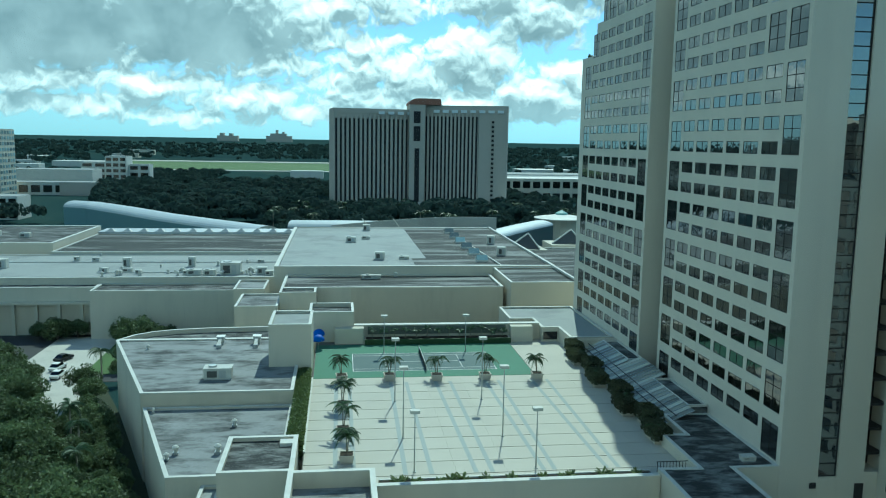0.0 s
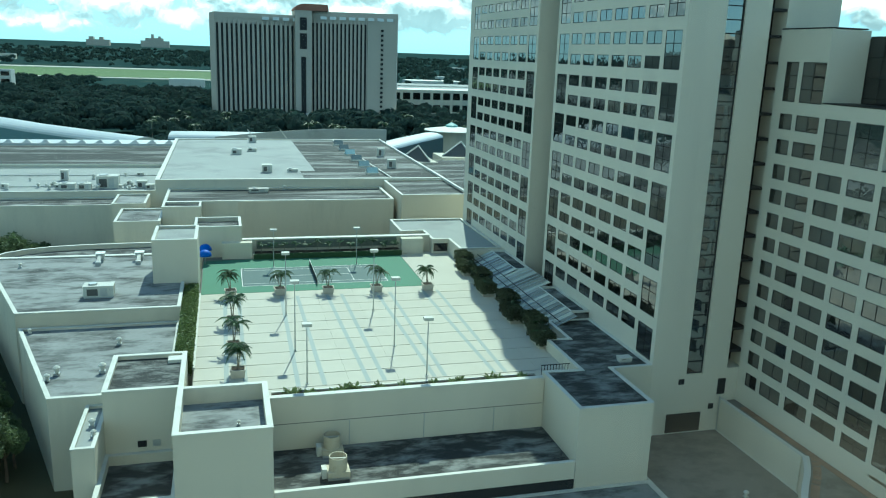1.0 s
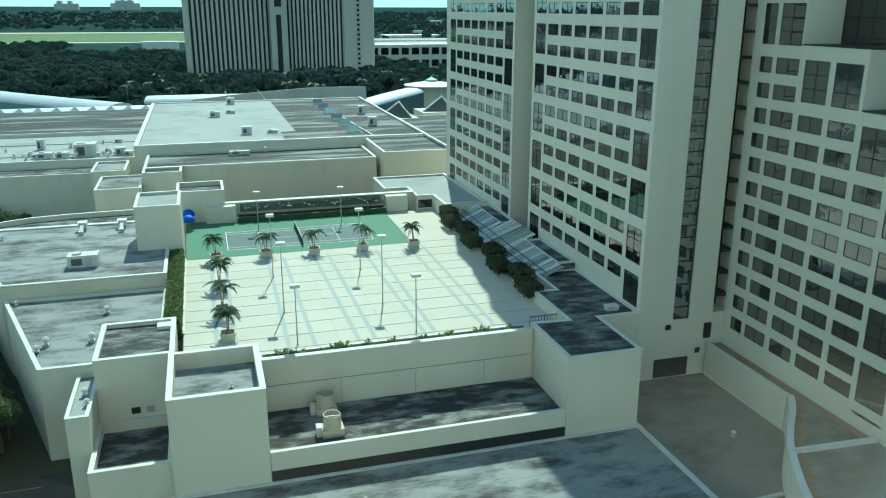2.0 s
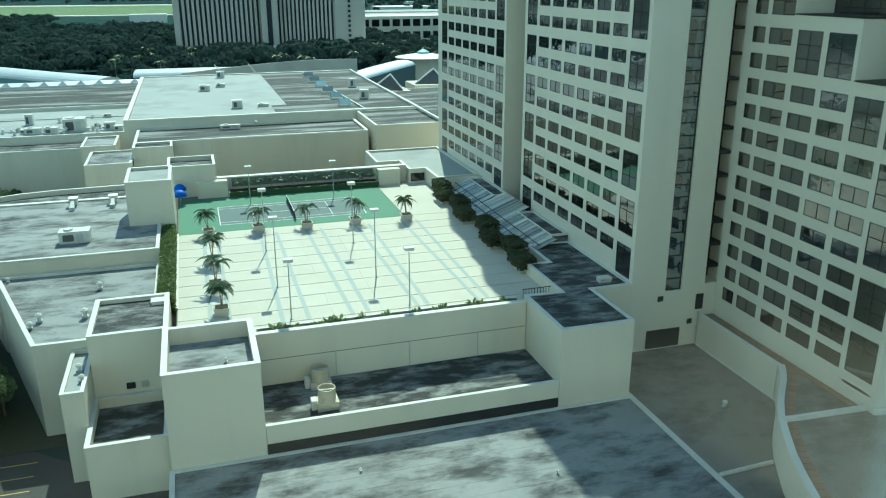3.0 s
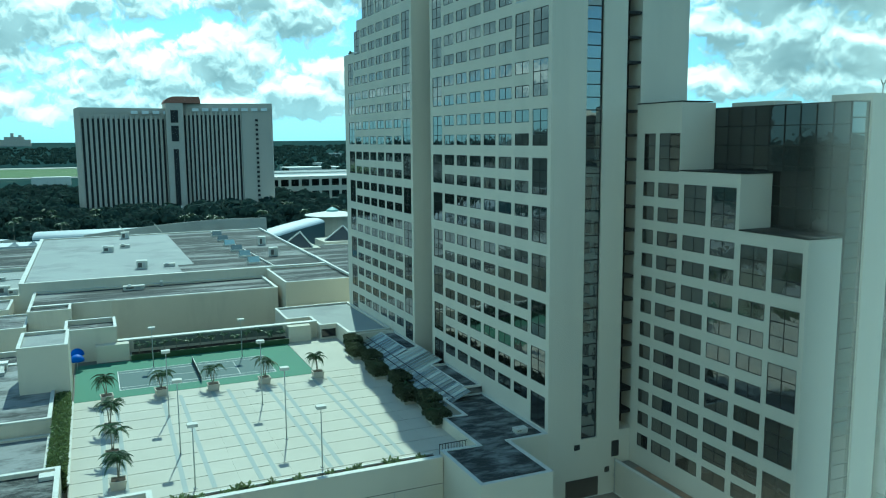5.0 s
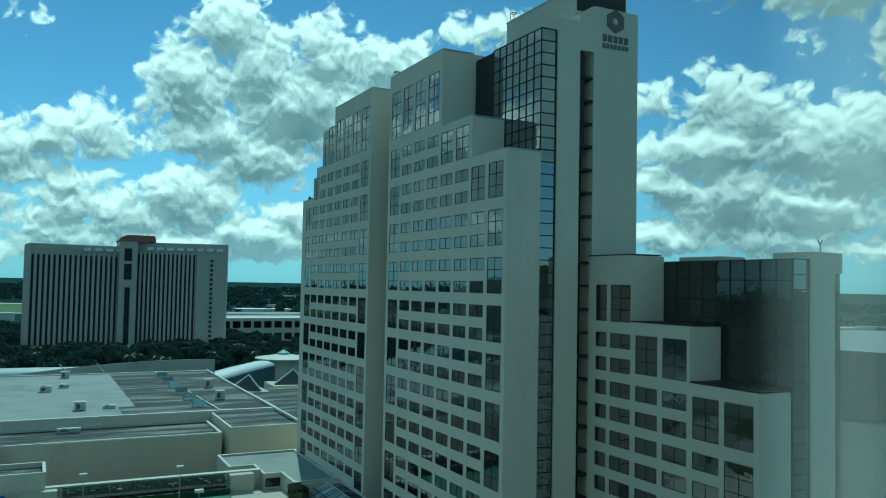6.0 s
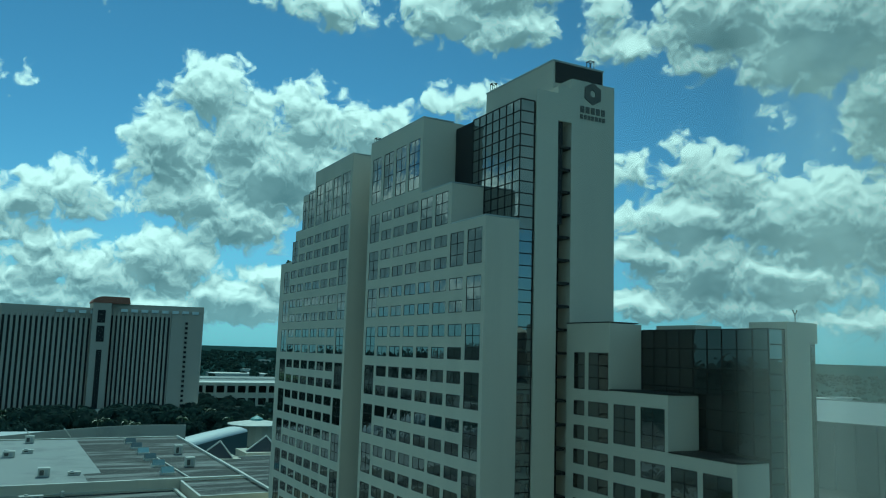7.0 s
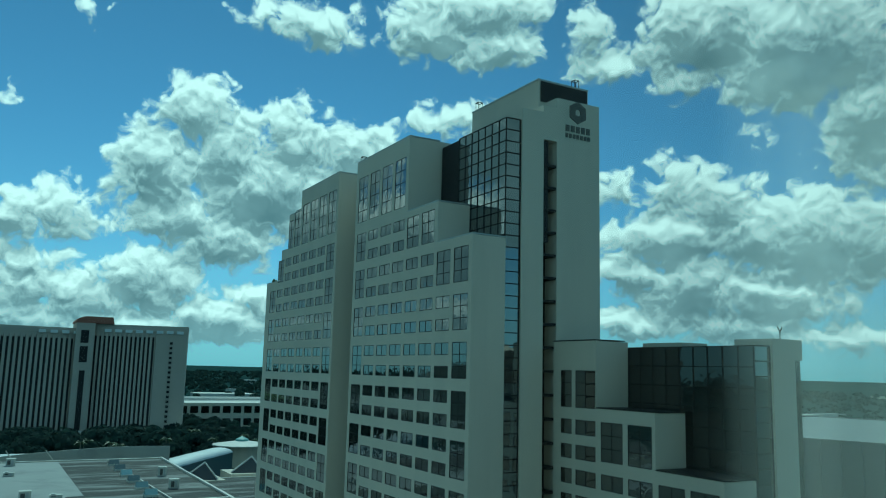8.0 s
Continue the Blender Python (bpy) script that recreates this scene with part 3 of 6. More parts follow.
for (xa, ya), (xb, yb) in zip(ARC, ARC[1:]):
    s.add([(xa, ya, 0), (xb, yb, 0), (xb, yb, 7.0), (xa, ya, 7.0), (xa + .4, ya - .2, 0), (xb + .4, yb - .2, 0), (xb + .4, yb - .2, 7.0), (xa + .4, ya - .2, 7.0)],
          [(0, 1, 2, 3), (5, 4, 7, 6), (3, 2, 6, 7)])
    c.add([(xa - .05, ya, 7.0), (xb - .05, yb, 7.0), (xb - .05, yb, 7.12), (xa - .05, ya, 7.12), (xa + .6, ya - .25, 7.0), (xb + .6, yb - .25, 7.0), (xb + .6, yb - .25, 7.12), (xa + .6, ya - .25, 7.12)],
          [(0, 1, 2, 3), (5, 4, 7, 6), (3, 2, 6, 7)])
part("curved_wall", s, STUCCO, t)
part("coping", c, COPING, t, "white coping")
part("coping", Shape().box(59.3, 59.8, 66.0, 81.3, 7.0, 7.1), COPING, t, "white coping")
t = thing("upper_court_roof", "flat roof terrace with brick border behind the curved wall", "building")
poly = [(59.75, 81.3), (61.65, 81.3), (61.65, 54.7), (95, 54.7), (95, 20), (45.3, 20)] + [(x + 0.45, y - 0.2) for x, y in ARC[::-1]]
part("roof", Shape().prism(poly, 0, 6.7), ROOF_TAUPE, t)
part("curb", Shape().beam((61.6, 55.6, 6.95), (52.0, 56.1, 6.95), 0.35, 0.55), COPING, t, "white roof curb")
part("curb", Shape().beam((61.6, 54.6, 6.95), (95, 52, 6.95), 0.35, 0.55), COPING, t, "white roof curb")
part("low_curb", Shape().beam((44.6, 55.0, 2.95), (50.9, 55.3, 2.95), 0.3, 0.3), COPING, t, "white roof curb")

# ---- the room behind the window, and the plain block that holds it ----
own = tagged(part("wall_south", Shape().box(-32, 42, -16, 0.9, 0, 46.1).box(-32, 42, -16, 0.9, 49.5, 74)
                  .box(-32, -2.4, -16, 0.9, 46.1, 49.5).box(4.4, 42, -16, 0.9, 46.1, 49.5).box(-2.4, 4.4, -16, -5.4, 46.1, 49.5)
                  .box(-2.4, -1.6, 0.6, 0.9, 46.1, 49.5).box(3.4, 4.4, 0.6, 0.9, 46.1, 49.5)
                  .box(-1.6, 3.4, 0.6, 0.9, 46.1, 46.75).box(-1.6, 3.4, 0.6, 0.9, 49.05, 49.5), TOWER), "plain precast hotel block round the window", "building", kind="structure")
tagged(part("floor", Shape().box(-2.4, 4.4, -5.4, 0.6, 46.1, 46.4), CARPET), "brown carpet of the hotel room", "floor", kind="structure")
tagged(part("ceiling", Shape().box(-2.4, 4.4, -5.4, 0.6, 49.2, 49.5), ROOM_WALL), "plain painted ceiling of the room", "ceiling", kind="structure")
for name_, q in (("wall_west", (-2.4, -2.2, -5.4, 0.6)), ("wall_east", (4.2, 4.4, -5.4, 0.6)), ("wall_rear", (-2.2, 4.2, -5.4, -5.2))):
    tagged(part(name_, Shape().box(*q, 46.4, 49.2), ROOM_WALL), "plain beige room wall", "wall", kind="structure")
win = tagged(part("window_1", ring(-1.6, 3.4, 46.75, 49.05, 0.05, -0.80, -0.70), BRONZE), "wide fixed hotel window with coated glass", "window", kind="structure")
win.rotation_euler = (radians(90), 0, 0)
pane_ = part("pane", Shape().box(-1.56, 3.36, 46.79, 49.01, -0.755, -0.745), CLEAR, win, "coated clear pane")
pane_.visible_shadow = False
drape = thing("sheer_curtain", "white sheer curtain hanging in folds beside the window", "curtain", (0, 0.50, 46.42))
s, n = Shape(), 60
for i in range(n + 1):
    x = 1.12 + 0.85 * i / n
    y = 0.05 * math.sin(i * 0.55) * abs(math.sin(i * 0.13 + 0.6)) + 0.02 * math.sin(i * 0.23 + 1)
    s.v += [(x, y, 0), (x, y, 2.7), (x, y + 0.004, 2.7), (x, y + 0.004, 0)]
for i in range(n):
    for j in range(4):
        s.f.append((4 * i + j, 4 * i + 4 + j, 4 * i + 4 + (j + 1) % 4, 4 * i + (j + 1) % 4))
s.f += [(3, 2, 1, 0), (4 * n, 4 * n + 1, 4 * n + 2, 4 * n + 3)]
part("cloth", s, SHEER, drape)
part("rail", Shape().box(1.0, 3.38, -0.03, 0.03, 2.70, 2.775), METAL, drape, "slim metal curtain rail")

# ---- tower ----
XF = 49.5
FLOOR2 = 5.85


def lattice(ys_, zs_, ybar, zbar, t_):
    """One connected frame: a cell is solid where its column or its row is a bar."""
    s_, ny, nz = Shape(), len(ys_), len(zs_)
    s_.v = [(x, y, z) for x in (-t_, t_) for y in ys_ for z in zs_]

    def at(side, i, j):
        return side * ny * nz + i * nz + j

    def solid(i, j):
        return 0 <= i < ny - 1 and 0 <= j < nz - 1 and (ybar[i] or zbar[j])
    for i in range(ny - 1):
        for j in range(nz - 1):
            if not solid(i, j):
                continue
            s_.f.append((at(0, i, j), at(0, i, j + 1), at(0, i + 1, j + 1), at(0, i + 1, j)))
            s_.f.append((at(1, i, j), at(1, i + 1, j), at(1, i + 1, j + 1), at(1, i, j + 1)))
            for di, dj, p, q in ((-1, 0, (0, 0), (0, 1)), (1, 0, (1, 1), (1, 0)), (0, -1, (1, 0), (0, 0)), (0, 1, (0, 1), (1, 1))):
                if not solid(i + di, j + dj):
                    a_, b_ = (i + p[0], j + p[1]), (i + q[0], j + q[1])
                    s_.f.append((at(0, *a_), at(1, *a_), at(1, *b_), at(0, *b_)))
    return s_


def window_mesh(w, h, cols, rows):
    """Frame and pane of a window facing -x, centred on its origin."""
    b, m = 0.085, 0.045
    ys_, zs_, yb, zb = [-w / 2, -w / 2 + b], [-h / 2, -h / 2 + b], [True], [True]
    for i in range(1, cols):
        y = -w / 2 + w * i / cols
        ys_ += [y - m, y + m]
        yb += [False, True]
    for i in range(1, rows):
        z = -h / 2 + h * i / rows
        zs_ += [z - m, z + m]
        zb += [False, True]
    ys_ += [w / 2 - b, w / 2]
    zs_ += [h / 2 - b, h / 2]
    yb += [False, True]
    zb += [False, True]
    f = lattice(ys_, zs_, yb, zb, 0.05)
    return f.mesh("window", BRONZE), Shape().box(-0.02, 0.02, -w / 2 + 0.02, w / 2 - 0.02, -h / 2 + 0.02, h / 2 - 0.02).mesh("pane", GLASS)


WINDOWS = {}


def put_window(parent, x, ya, yb, za, zb, cols, rows, tilt=True):
    key = (round(yb - ya, 2), round(zb - za, 2), cols, rows)
    if key not in WINDOWS:
        WINDOWS[key] = window_mesh(*key)
    fr, pa = WINDOWS[key]
    w = part("window", fr, BRONZE, parent, at=(x + 0.075, (ya + yb) / 2, (za + zb) / 2))
    p = part("pane", pa, GLASS, w)
    p.rotation_euler = (0, random.gauss(0, 0.004), random.gauss(0, 0.004))


def facade(parent, x, z0, spans, holes):
    """A -x wall with real openings. spans: (ya, yb, top); holes: (ya, yb, za, zb)."""
    s = Shape()
    for ya, yb, top in spans:
        cuts = sorted({ya, yb} | {v for h in holes for v in h[:2] if ya < v < yb})
        for a, b in zip(cuts, cuts[1:]):
            mid, zz = (a + b) / 2, z0
            for h in sorted((h for h in holes if h[0] < mid < h[1]), key=lambda h: h[2]):
                if h[2] > zz:
                    s.box(x, x + 0.4, a, b, zz, h[2])
                zz = h[3]
            if top > zz:
                s.box(x, x + 0.4, a, b, zz, top)
    return part("wall", s, TOWER, parent)


def tower_windows(y_cols, tall_cols, tops, limit, z_first, floor_z, wide=3.55):
    """Paired floors of windows; limit(col) is the highest pair a column reaches."""
    out_ = []
    for i, y in enumerate(y_cols):
        for k in range(-3, 12):
            T = z_first - FLOOR2 * k
            if T > limit(i) or T - 1.6 < floor_z:
                continue
            top_pair = T + FLOOR2 > limit(i)
            if i in tall_cols or (top_pair and i in tops):
                if T - 4.4 > floor_z:
                    out_.append((y, y + wide, T - 4.4, T, 2, 3))
                else:
                    out_.append((y, y + wide, max(floor_z, T - 4.4), T, 2, 2))
            else:
                out_.append((y, y + wide, T - 1.55, T, 2, 1))
                if T - 4.4 > floor_z:
                    out_.append((y, y + wide, T - 4.4, T - 2.9, 2, 1))
    return out_


tower = thing("hotel_tower", "tall stepped precast hotel tower with bronze glass windows", "tower", (60, 82, 0))
tower.location = (0, 0, 0)
# near part, stepping up from 64.7 m to 81.2 m
cols = [82.2 + 4.42 * k for k in range(8)]
lim = {0: 64, 1: 64, 2: 69.5, 3: 69.5}
near = tower_windows(cols, (0, 7), (1, 2, 3), lambda i: lim.get(i, 69.5), 63.25, 12.4)
for k in (4, 5, 6, 7):
    near.append((cols[k], cols[k] + 3.55, 70.9, 78.2, 2, 4))
facade(tower, XF, 0, [(81.4, 90.1, 64.5), (90.1, 99.0, 70.0), (99.0, 117.6, 81.0)], near)
for ya, yb, za, zb, c_, r_ in near:
    put_window(tower, XF, ya, yb, za, zb, c_, r_)
# far part
cols = [126.3 + 4.42 * k for k in range(8)]
lim = {7: 64, 6: 69.5, 5: 72, 4: 72}
far = tower_windows(cols, (0, 7), (6,), lambda i: lim.get(i, 69.5), 63.25, 13.4)
for k in (0, 1, 2, 3):
    far.append((cols[k], cols[k] + 3.55, 70.9, 78.4, 2, 4))
far.append((cols[4], cols[4] + 3.55, 70.9, 78.0, 2, 4))
far.append((cols[5] - 0.2, cols[5] + 2.6, 70.9, 76.4, 2, 3))
facade(tower, XF, 0, [(125.4, 144.2, 81.2), (144.2, 151.0, 77.6), (151.0, 154.6, 70.9), (154.6, 163.4, 65.0)], [h for h in far])
for ya, yb, za, zb, c_, r_ in far:
    put_window(tower, XF, ya, yb, za, zb, c_, r_)
for x1, ya, yb, z_ in ((54.3, 81.4, 90.1, 64.45), (54.3, 90.12, 99.0, 69.95), (56.4, 99.02, 117.6, 80.95), (69, 125.4, 144.2, 81.15), (69, 144.22, 151.0, 77.55), (69, 151.02, 154.6, 70.85), (69, 154.62, 163.4, 64.95)):
    part("core", Shape().box(XF + 0.41, x1, ya, yb, 0, z_), TOWER, tower)
part("recess", Shape().box(56.5, 69.2, 100.1, 125.3, 0, 80.4), MIRROR_DARK, tower, "dark glass recess")
for ya, yb, z_ in ((81.4, 90.1, 64.5), (90.1, 99.0, 70.0), (99.0, 117.6, 81.0)):
    part("roof_edge", Shape().box(XF - 0.03, 54.4, ya - 0.03, yb, z_, z_ + 0.16), METAL, tower, "thin metal roof edge")
for ya, yb, z_ in ((125.4, 144.2, 81.2), (144.2, 151.0, 77.6), (151.0, 154.6, 70.9), (154.6, 163.4, 65.0)):
    part("roof_edge", Shape().box(XF - 0.03, 69.0, ya - 0.03, yb, z_, z_ + 0.16), METAL, tower, "thin metal roof edge")


def curtain_x(parent, x, ya, yb, za, zb, ny, nz, mat):
    """Curtain wall facing -x."""
    w, h = (yb - ya) / ny, (zb - za) / nz
    s = Shape()
    for i in range(ny + 1):
        s.box(x - 0.05, x + 0.1, ya + w * i - 0.035, ya + w * i + 0.035, za, zb)
    for j in range(nz + 1):
        s.box(x - 0.04, x + 0.1, ya, yb, za + h * j - 0.05, za + h * j + 0.05)
    fr = part("mullion_grid", s, BRONZE, parent)
    me = Shape().box(-0.02, 0.02, -w / 2, w / 2, -h / 2, h / 2).mesh("pane", mat)
    for i in range(ny):
        for j in range(nz):
            p = part("pane", me, mat, fr, at=(x + 0.06, ya + w * (i + 0.5), za + h * (j + 0.5)))
            p.rotation_euler = (0, random.gauss(0, 0.003), random.gauss(0, 0.003))


def curtain_y(parent, y, xa, xb, za, zb, nx, nz, mat):
    """Curtain wall facing -y."""
    w, h = (xb - xa) / nx, (zb - za) / nz
    s = Shape()
    for i in range(nx + 1):
        s.box(xa + w * i - 0.05, xa + w * i + 0.05, y - 0.05, y + 0.1, za, zb)
    for j in range(nz + 1):
        s.box(xa, xb, y - 0.04, y + 0.1, za + h * j - 0.06, za + h * j + 0.06)
    fr = part("mullion_grid", s, BRONZE, parent)
    me = Shape().box(-w / 2, w / 2, -0.02, 0.02, -h / 2, h / 2).mesh("pane", mat)
    for i in range(nx):
        for j in range(nz):
            p = part("pane", me, mat, fr, at=(xa + w * (i + 0.5), y + 0.06, za + h * (j + 0.5)))
            p.rotation_euler = (random.gauss(0, 0.003), 0, random.gauss(0, 0.003))


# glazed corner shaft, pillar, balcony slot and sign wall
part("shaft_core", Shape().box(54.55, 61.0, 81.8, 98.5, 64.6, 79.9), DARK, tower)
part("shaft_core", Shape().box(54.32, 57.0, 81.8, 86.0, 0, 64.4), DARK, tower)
curtain_x(tower, 54.4, 81.75, 93.4, 65.0, 80.0, 7, 10, GLASS_BLUE)
curtain_x(tower, 55.2, 93.4, 98.6, 70.2, 80.0, 3, 6, MIRROR_DARK)
curtain_y(tower, 81.7, 54.4, 56.6, 10.6, 80.0, 1, 46, GLASS_BLUE)
part("wall", Shape().box(54.31, 56.64, 81.4, 86.0, 0, 10.55), TOWER, tower)
part("pillar", Shape().box(56.65, 60.0, 81.4, 86.0, 0, 81.6), TOWER, tower, "plain precast pillar")
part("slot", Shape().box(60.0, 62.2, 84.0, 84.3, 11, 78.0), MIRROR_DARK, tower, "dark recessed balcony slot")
part("slot_head", Shape().box(60.0, 62.2, 81.45, 86.0, 78.0, 82.6), TOWER, tower)
part("slot_foot", Shape().box(60.0, 62.2, 81.45, 86.0, 0, 11.0), TOWER, tower)
slab = Shape().box(-1.05, 1.05, -1.2, 1.2, -0.16, 0.16).mesh("balcony", BRONZE)
for k in range(22):
    part("balcony", slab, BRONZE, tower, at=(61.1, 82.75, 13.2 + 2.925 * k))
part("sign_wall", Shape().box(62.2, 69.3, 81.5, 100, 0, 84.0), TOWER, tower, "blank precast wall under the roof sign")
part("penthouse", Shape().box(61.0, 69.4, 84.0, 101.0, 81.7, 87.0), TOWER, tower)
part("penthouse_front", Shape().box(61.3, 69.2, 83.9, 83.99, 84.05, 86.9), DARK, tower, "dark louvred front")
part("back_block", Shape().box(57.1, 69.2, 86.1, 98.5, 0, 79.8), TOWER, tower)
part("roof_edge", Shape().box(60.9, 69.5, 83.95, 101.05, 87.0, 87.2), METAL, tower)
# emblem and two rows of plain bars
s = Shape()
cx, cz = 65.6, 82.5
for k in range(6):
    a, b = math.pi / 6 + math.pi / 3 * k, math.pi / 6 + math.pi / 3 * (k + 1)
    s.prism([(0.5 * math.cos(a), 0.5 * math.sin(a)), (1.55 * math.cos(a), 1.55 * math.sin(a)), (1.55 * math.cos(b), 1.55 * math.sin(b)), (0.5 * math.cos(b), 0.5 * math.sin(b))], 0, 0.12)
em = part("sign_emblem", s, SIGN, tower, "dark hexagonal ring emblem", at=(cx, 81.5, cz))
em.rotation_euler = (radians(90), 0, 0)
for z_, h, n, w in ((80.15, 0.85, 5, 0.58), (79.15, 0.55, 7, 0.40)):
    span = 4.3
    for k in range(n):
        x_ = cx - span / 2 + span * (k + 0.5) / n
        part("sign_bar", Shape().box(x_ - w / 2, x_ + w / 2, 81.38, 81.49, z_ - h / 2, z_ + h / 2), SIGN, tower, "dark sign bar")
# dock door and small openings in the tower foot; the dock's inner shade is a flat dark panel
part("dock_opening", Shape().box(52.1, 56.9, 81.32, 81.39, 2.9, 5.4), DARK, tower, "flat dark panel for a shaded dock opening")
part("vent", Shape().box(53.3, 54.1, 81.33, 81.39, 9.3, 10.0), DARK, tower)
part("vent", Shape().box(58.9, 60.0, 81.33, 81.39, 7.6, 9.7), DARK, tower)
part("vent", Shape().box(57.9, 58.6, 81.33, 81.39, 5.7, 6.4), DARK, tower)

# ---- wing ----
wing = thing("hotel_wing", "lower stepped hotel wing with bronze windows", "tower")
XW = 61.7
wcols = [(77.8, 79.9), (73.45, 77.1), (68.9, 72.55), (64.4, 68.1), (59.9, 63.55), (55.5, 59.2)]
wh = []
for i, (ya, yb) in enumerate(wcols):
    for k in range(8):
        T = 48.5 - 5.77 * k
        zlow = T - 4.4
        if T > (52, 52, 45, 45, 39, 39)[i]:
            continue
        first = T + 5.77 > (52, 52, 45, 45, 39, 39)[i]
        if zlow < 6.9:
            if i == 5:
                wh.append((ya, yb, 8.4, T, 1, 2))
            continue
        if i == 5 or first:
            wh.append((ya, yb, zlow, T, 1 if i == 0 else 2, 3))
        else:
            wh.append((ya, yb, T - 1.75, T, 1 if i == 0 else 2, 1))
            wh.append((ya, yb, T - 4.6, T - 2.92, 1 if i == 0 else 2, 1))
for i in (3, 4):
    wh.append((*wcols[i], 11.8, 13.3, 1, 1))
wh.append((60.2, 63.3, 10.2, 10.9, 1, 1))
facade(wing, XW, 0, [(54.9, 63.9, 38.3), (63.9, 73.3, 44.2), (73.3, 81.4, 52.0)], wh)
for ya, yb, za, zb, c_, r_ in wh:
    put_window(wing, XW, ya, yb, za, zb, c_, r_)
for x1, ya, yb, z_ in ((66.1, 54.9, 63.9, 38.25), (66.1, 63.92, 73.3, 44.15), (66.6, 73.32, 81.4, 51.95)):
    part("core", Shape().box(XW + 0.41, x1, ya, yb, 0, z_), TOWER, wing)
for ya, yb, z_ in ((54.9, 63.9, 38.3), (63.9, 73.3, 44.2), (73.3, 81.4, 52.0)):
    part("roof_edge", Shape().box(XW - 0.03, 66.12, ya - 0.03, yb, z_, z_ + 0.14), BRONZE, wing)
curtain_x(wing, 66.6, 55.1, 73.2, 38.6, 51.3, 9, 6, MIRROR_DARK)
curtain_y(wing, 55.1, 66.6, 69.0, 7.5, 51.3, 1, 29, GLASS_BLUE)
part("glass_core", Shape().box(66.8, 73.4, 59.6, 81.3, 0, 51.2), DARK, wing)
part("pillar", Shape().box(69.0, 72.4, 54.8, 59.55, 0, 52.1), TOWER, wing, "plain precast pillar")
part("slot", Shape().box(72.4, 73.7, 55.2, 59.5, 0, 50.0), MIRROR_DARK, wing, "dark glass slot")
part("slot_head", Shape().box(72.4, 73.7, 54.9, 59.5, 50.0, 52.1), TOWER, wing)
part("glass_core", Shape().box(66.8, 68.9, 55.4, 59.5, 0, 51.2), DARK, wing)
part("penthouse", Shape().box(68.5, 72.5, 66.5, 72.8, 51.25, 51.9), TOWER, wing)

# brick border along the wing foot and the curved wall
brick = Shape().box(-0.42, 0.42, -0.42, 0.42, 0, 0.05).mesh("brick", BRICK)
ucr = bpy.data.objects["upper_court_roof"]
for k in range(26):
    part("brick", brick, BRICK, ucr, at=(61.1, 56.0 + 0.9 * k, 6.7))
for (xa, ya), (xb, yb) in zip(ARC, ARC[1:]):
    n_ = max(1, round(math.hypot(xb - xa, yb - ya) / 0.9))
    for k in range(n_):
        o_ = part("brick", brick, BRICK, ucr, at=(xa + (xb - xa) * k / n_ + 1.3, ya + (yb - ya) * k / n_ - 0.4, 6.7))
        o_.rotation_euler = (0, 0, math.atan2(yb - ya, xb - xa))
# membrane seams on the podium roof
pr = bpy.data.objects["podium_roof"]
s = Shape()
for k in range(25):
    s.box(-5.1, 43.9, 18 + 2.05 * k, 18.09 + 2.05 * k, 2.782, 2.795)
part("membrane_seams", s, ROOF, pr, kind="stuff")
# small things on the tower roofs
t = thing("roof_antenna", "small forked antenna on the wing roof", "antenna", (71.0, 55.4, 52.1))
part("mast", Shape().tube([(0, 0, 0), (0, 0, 0.8)], [.05, .05], 6), BRONZE, t)
part("fork", Shape().beam((-.35, 0, 1.3), (0, 0, .75), .08, .08).beam((.35, 0, 1.3), (0, 0, .75), .08, .08), BRONZE, t)
for x, y, z_ in ((61.3, 99.8, 87.2), (67.6, 84.6, 87.2), (50.5, 118.0, 81.1)):
    t = thing("roof_davit", "small steel cage on the tower roof edge", "railing", (x, y, z_))
    for dx in (0, 0.7):
        for dy in (0, 0.7):
            part("post", Shape().tube([(dx, dy, 0), (dx, dy, 1.3)], [.05, .05], 6), BRONZE, t)
    part("rail", ring(-.06, .76, -.06, .76, .08, 1.25, 1.35), BRONZE, t)

t = thing("ledge_shrub", "small shrub on a tower roof step", "plant", (50.6, 162.4, 65.15))
for k in range(3):
    part("clump", Shape().tube([(0.5 * k, 0, 0), (0.5 * k + .1, 0, .5), (0.5 * k, .1, 1.0 - .2 * k)], [.3, .5, .1], 7), LEAF, t)
t = thing("dock_downpipe", "grey downpipe on the court wall", "pipe", (59.2, 81.0, 2.85))
part("pipe", Shape().tube([(0, 0, 0), (0, 0, 4.6)], [.09, .09], 8), POLE, t)
part("bracket", Shape().box(-.12, .12, -.05, .3, 2.2, 2.3), POLE, t)
t = thing("annex_railing", "dark metal railing beside the annex", "railing", (0, 0, 0))
for k in range(10):
    part("baluster", Shape().box(36.2 + .38 * k, 36.25 + .38 * k, 84.2, 84.25, 10.7, 11.9), BRONZE, t)
part("top_rail", Shape().box(36.15, 39.9, 84.18, 84.27, 11.9, 11.97), BRONZE, t)

# ---- exhibition hall roofs behind the deck ----
H = STUCCO
roof_block("hall_strip_roof", "long cream hall front with dark streaked roof strip", -12.6, 36.5, 174.5, 191.4, 0, 16.0, 0.5, roof=ROOF_BAND, wall=STUCCO, lip=0.5)
strip = bpy.data.objects["hall_strip_roof"]
part("front_wall", Shape().box(2.5, 36.4, 174.2, 174.47, 0, 15.85), STUCCO_TAN, strip, "tan stucco front wall")
roof_block("hall_bay", "cream stucco bay of the hall", -12.6, -5.0, 168.8, 174.4, 0, 16.0, 0.5, roof=ROOF_BAND, lip=0.4)
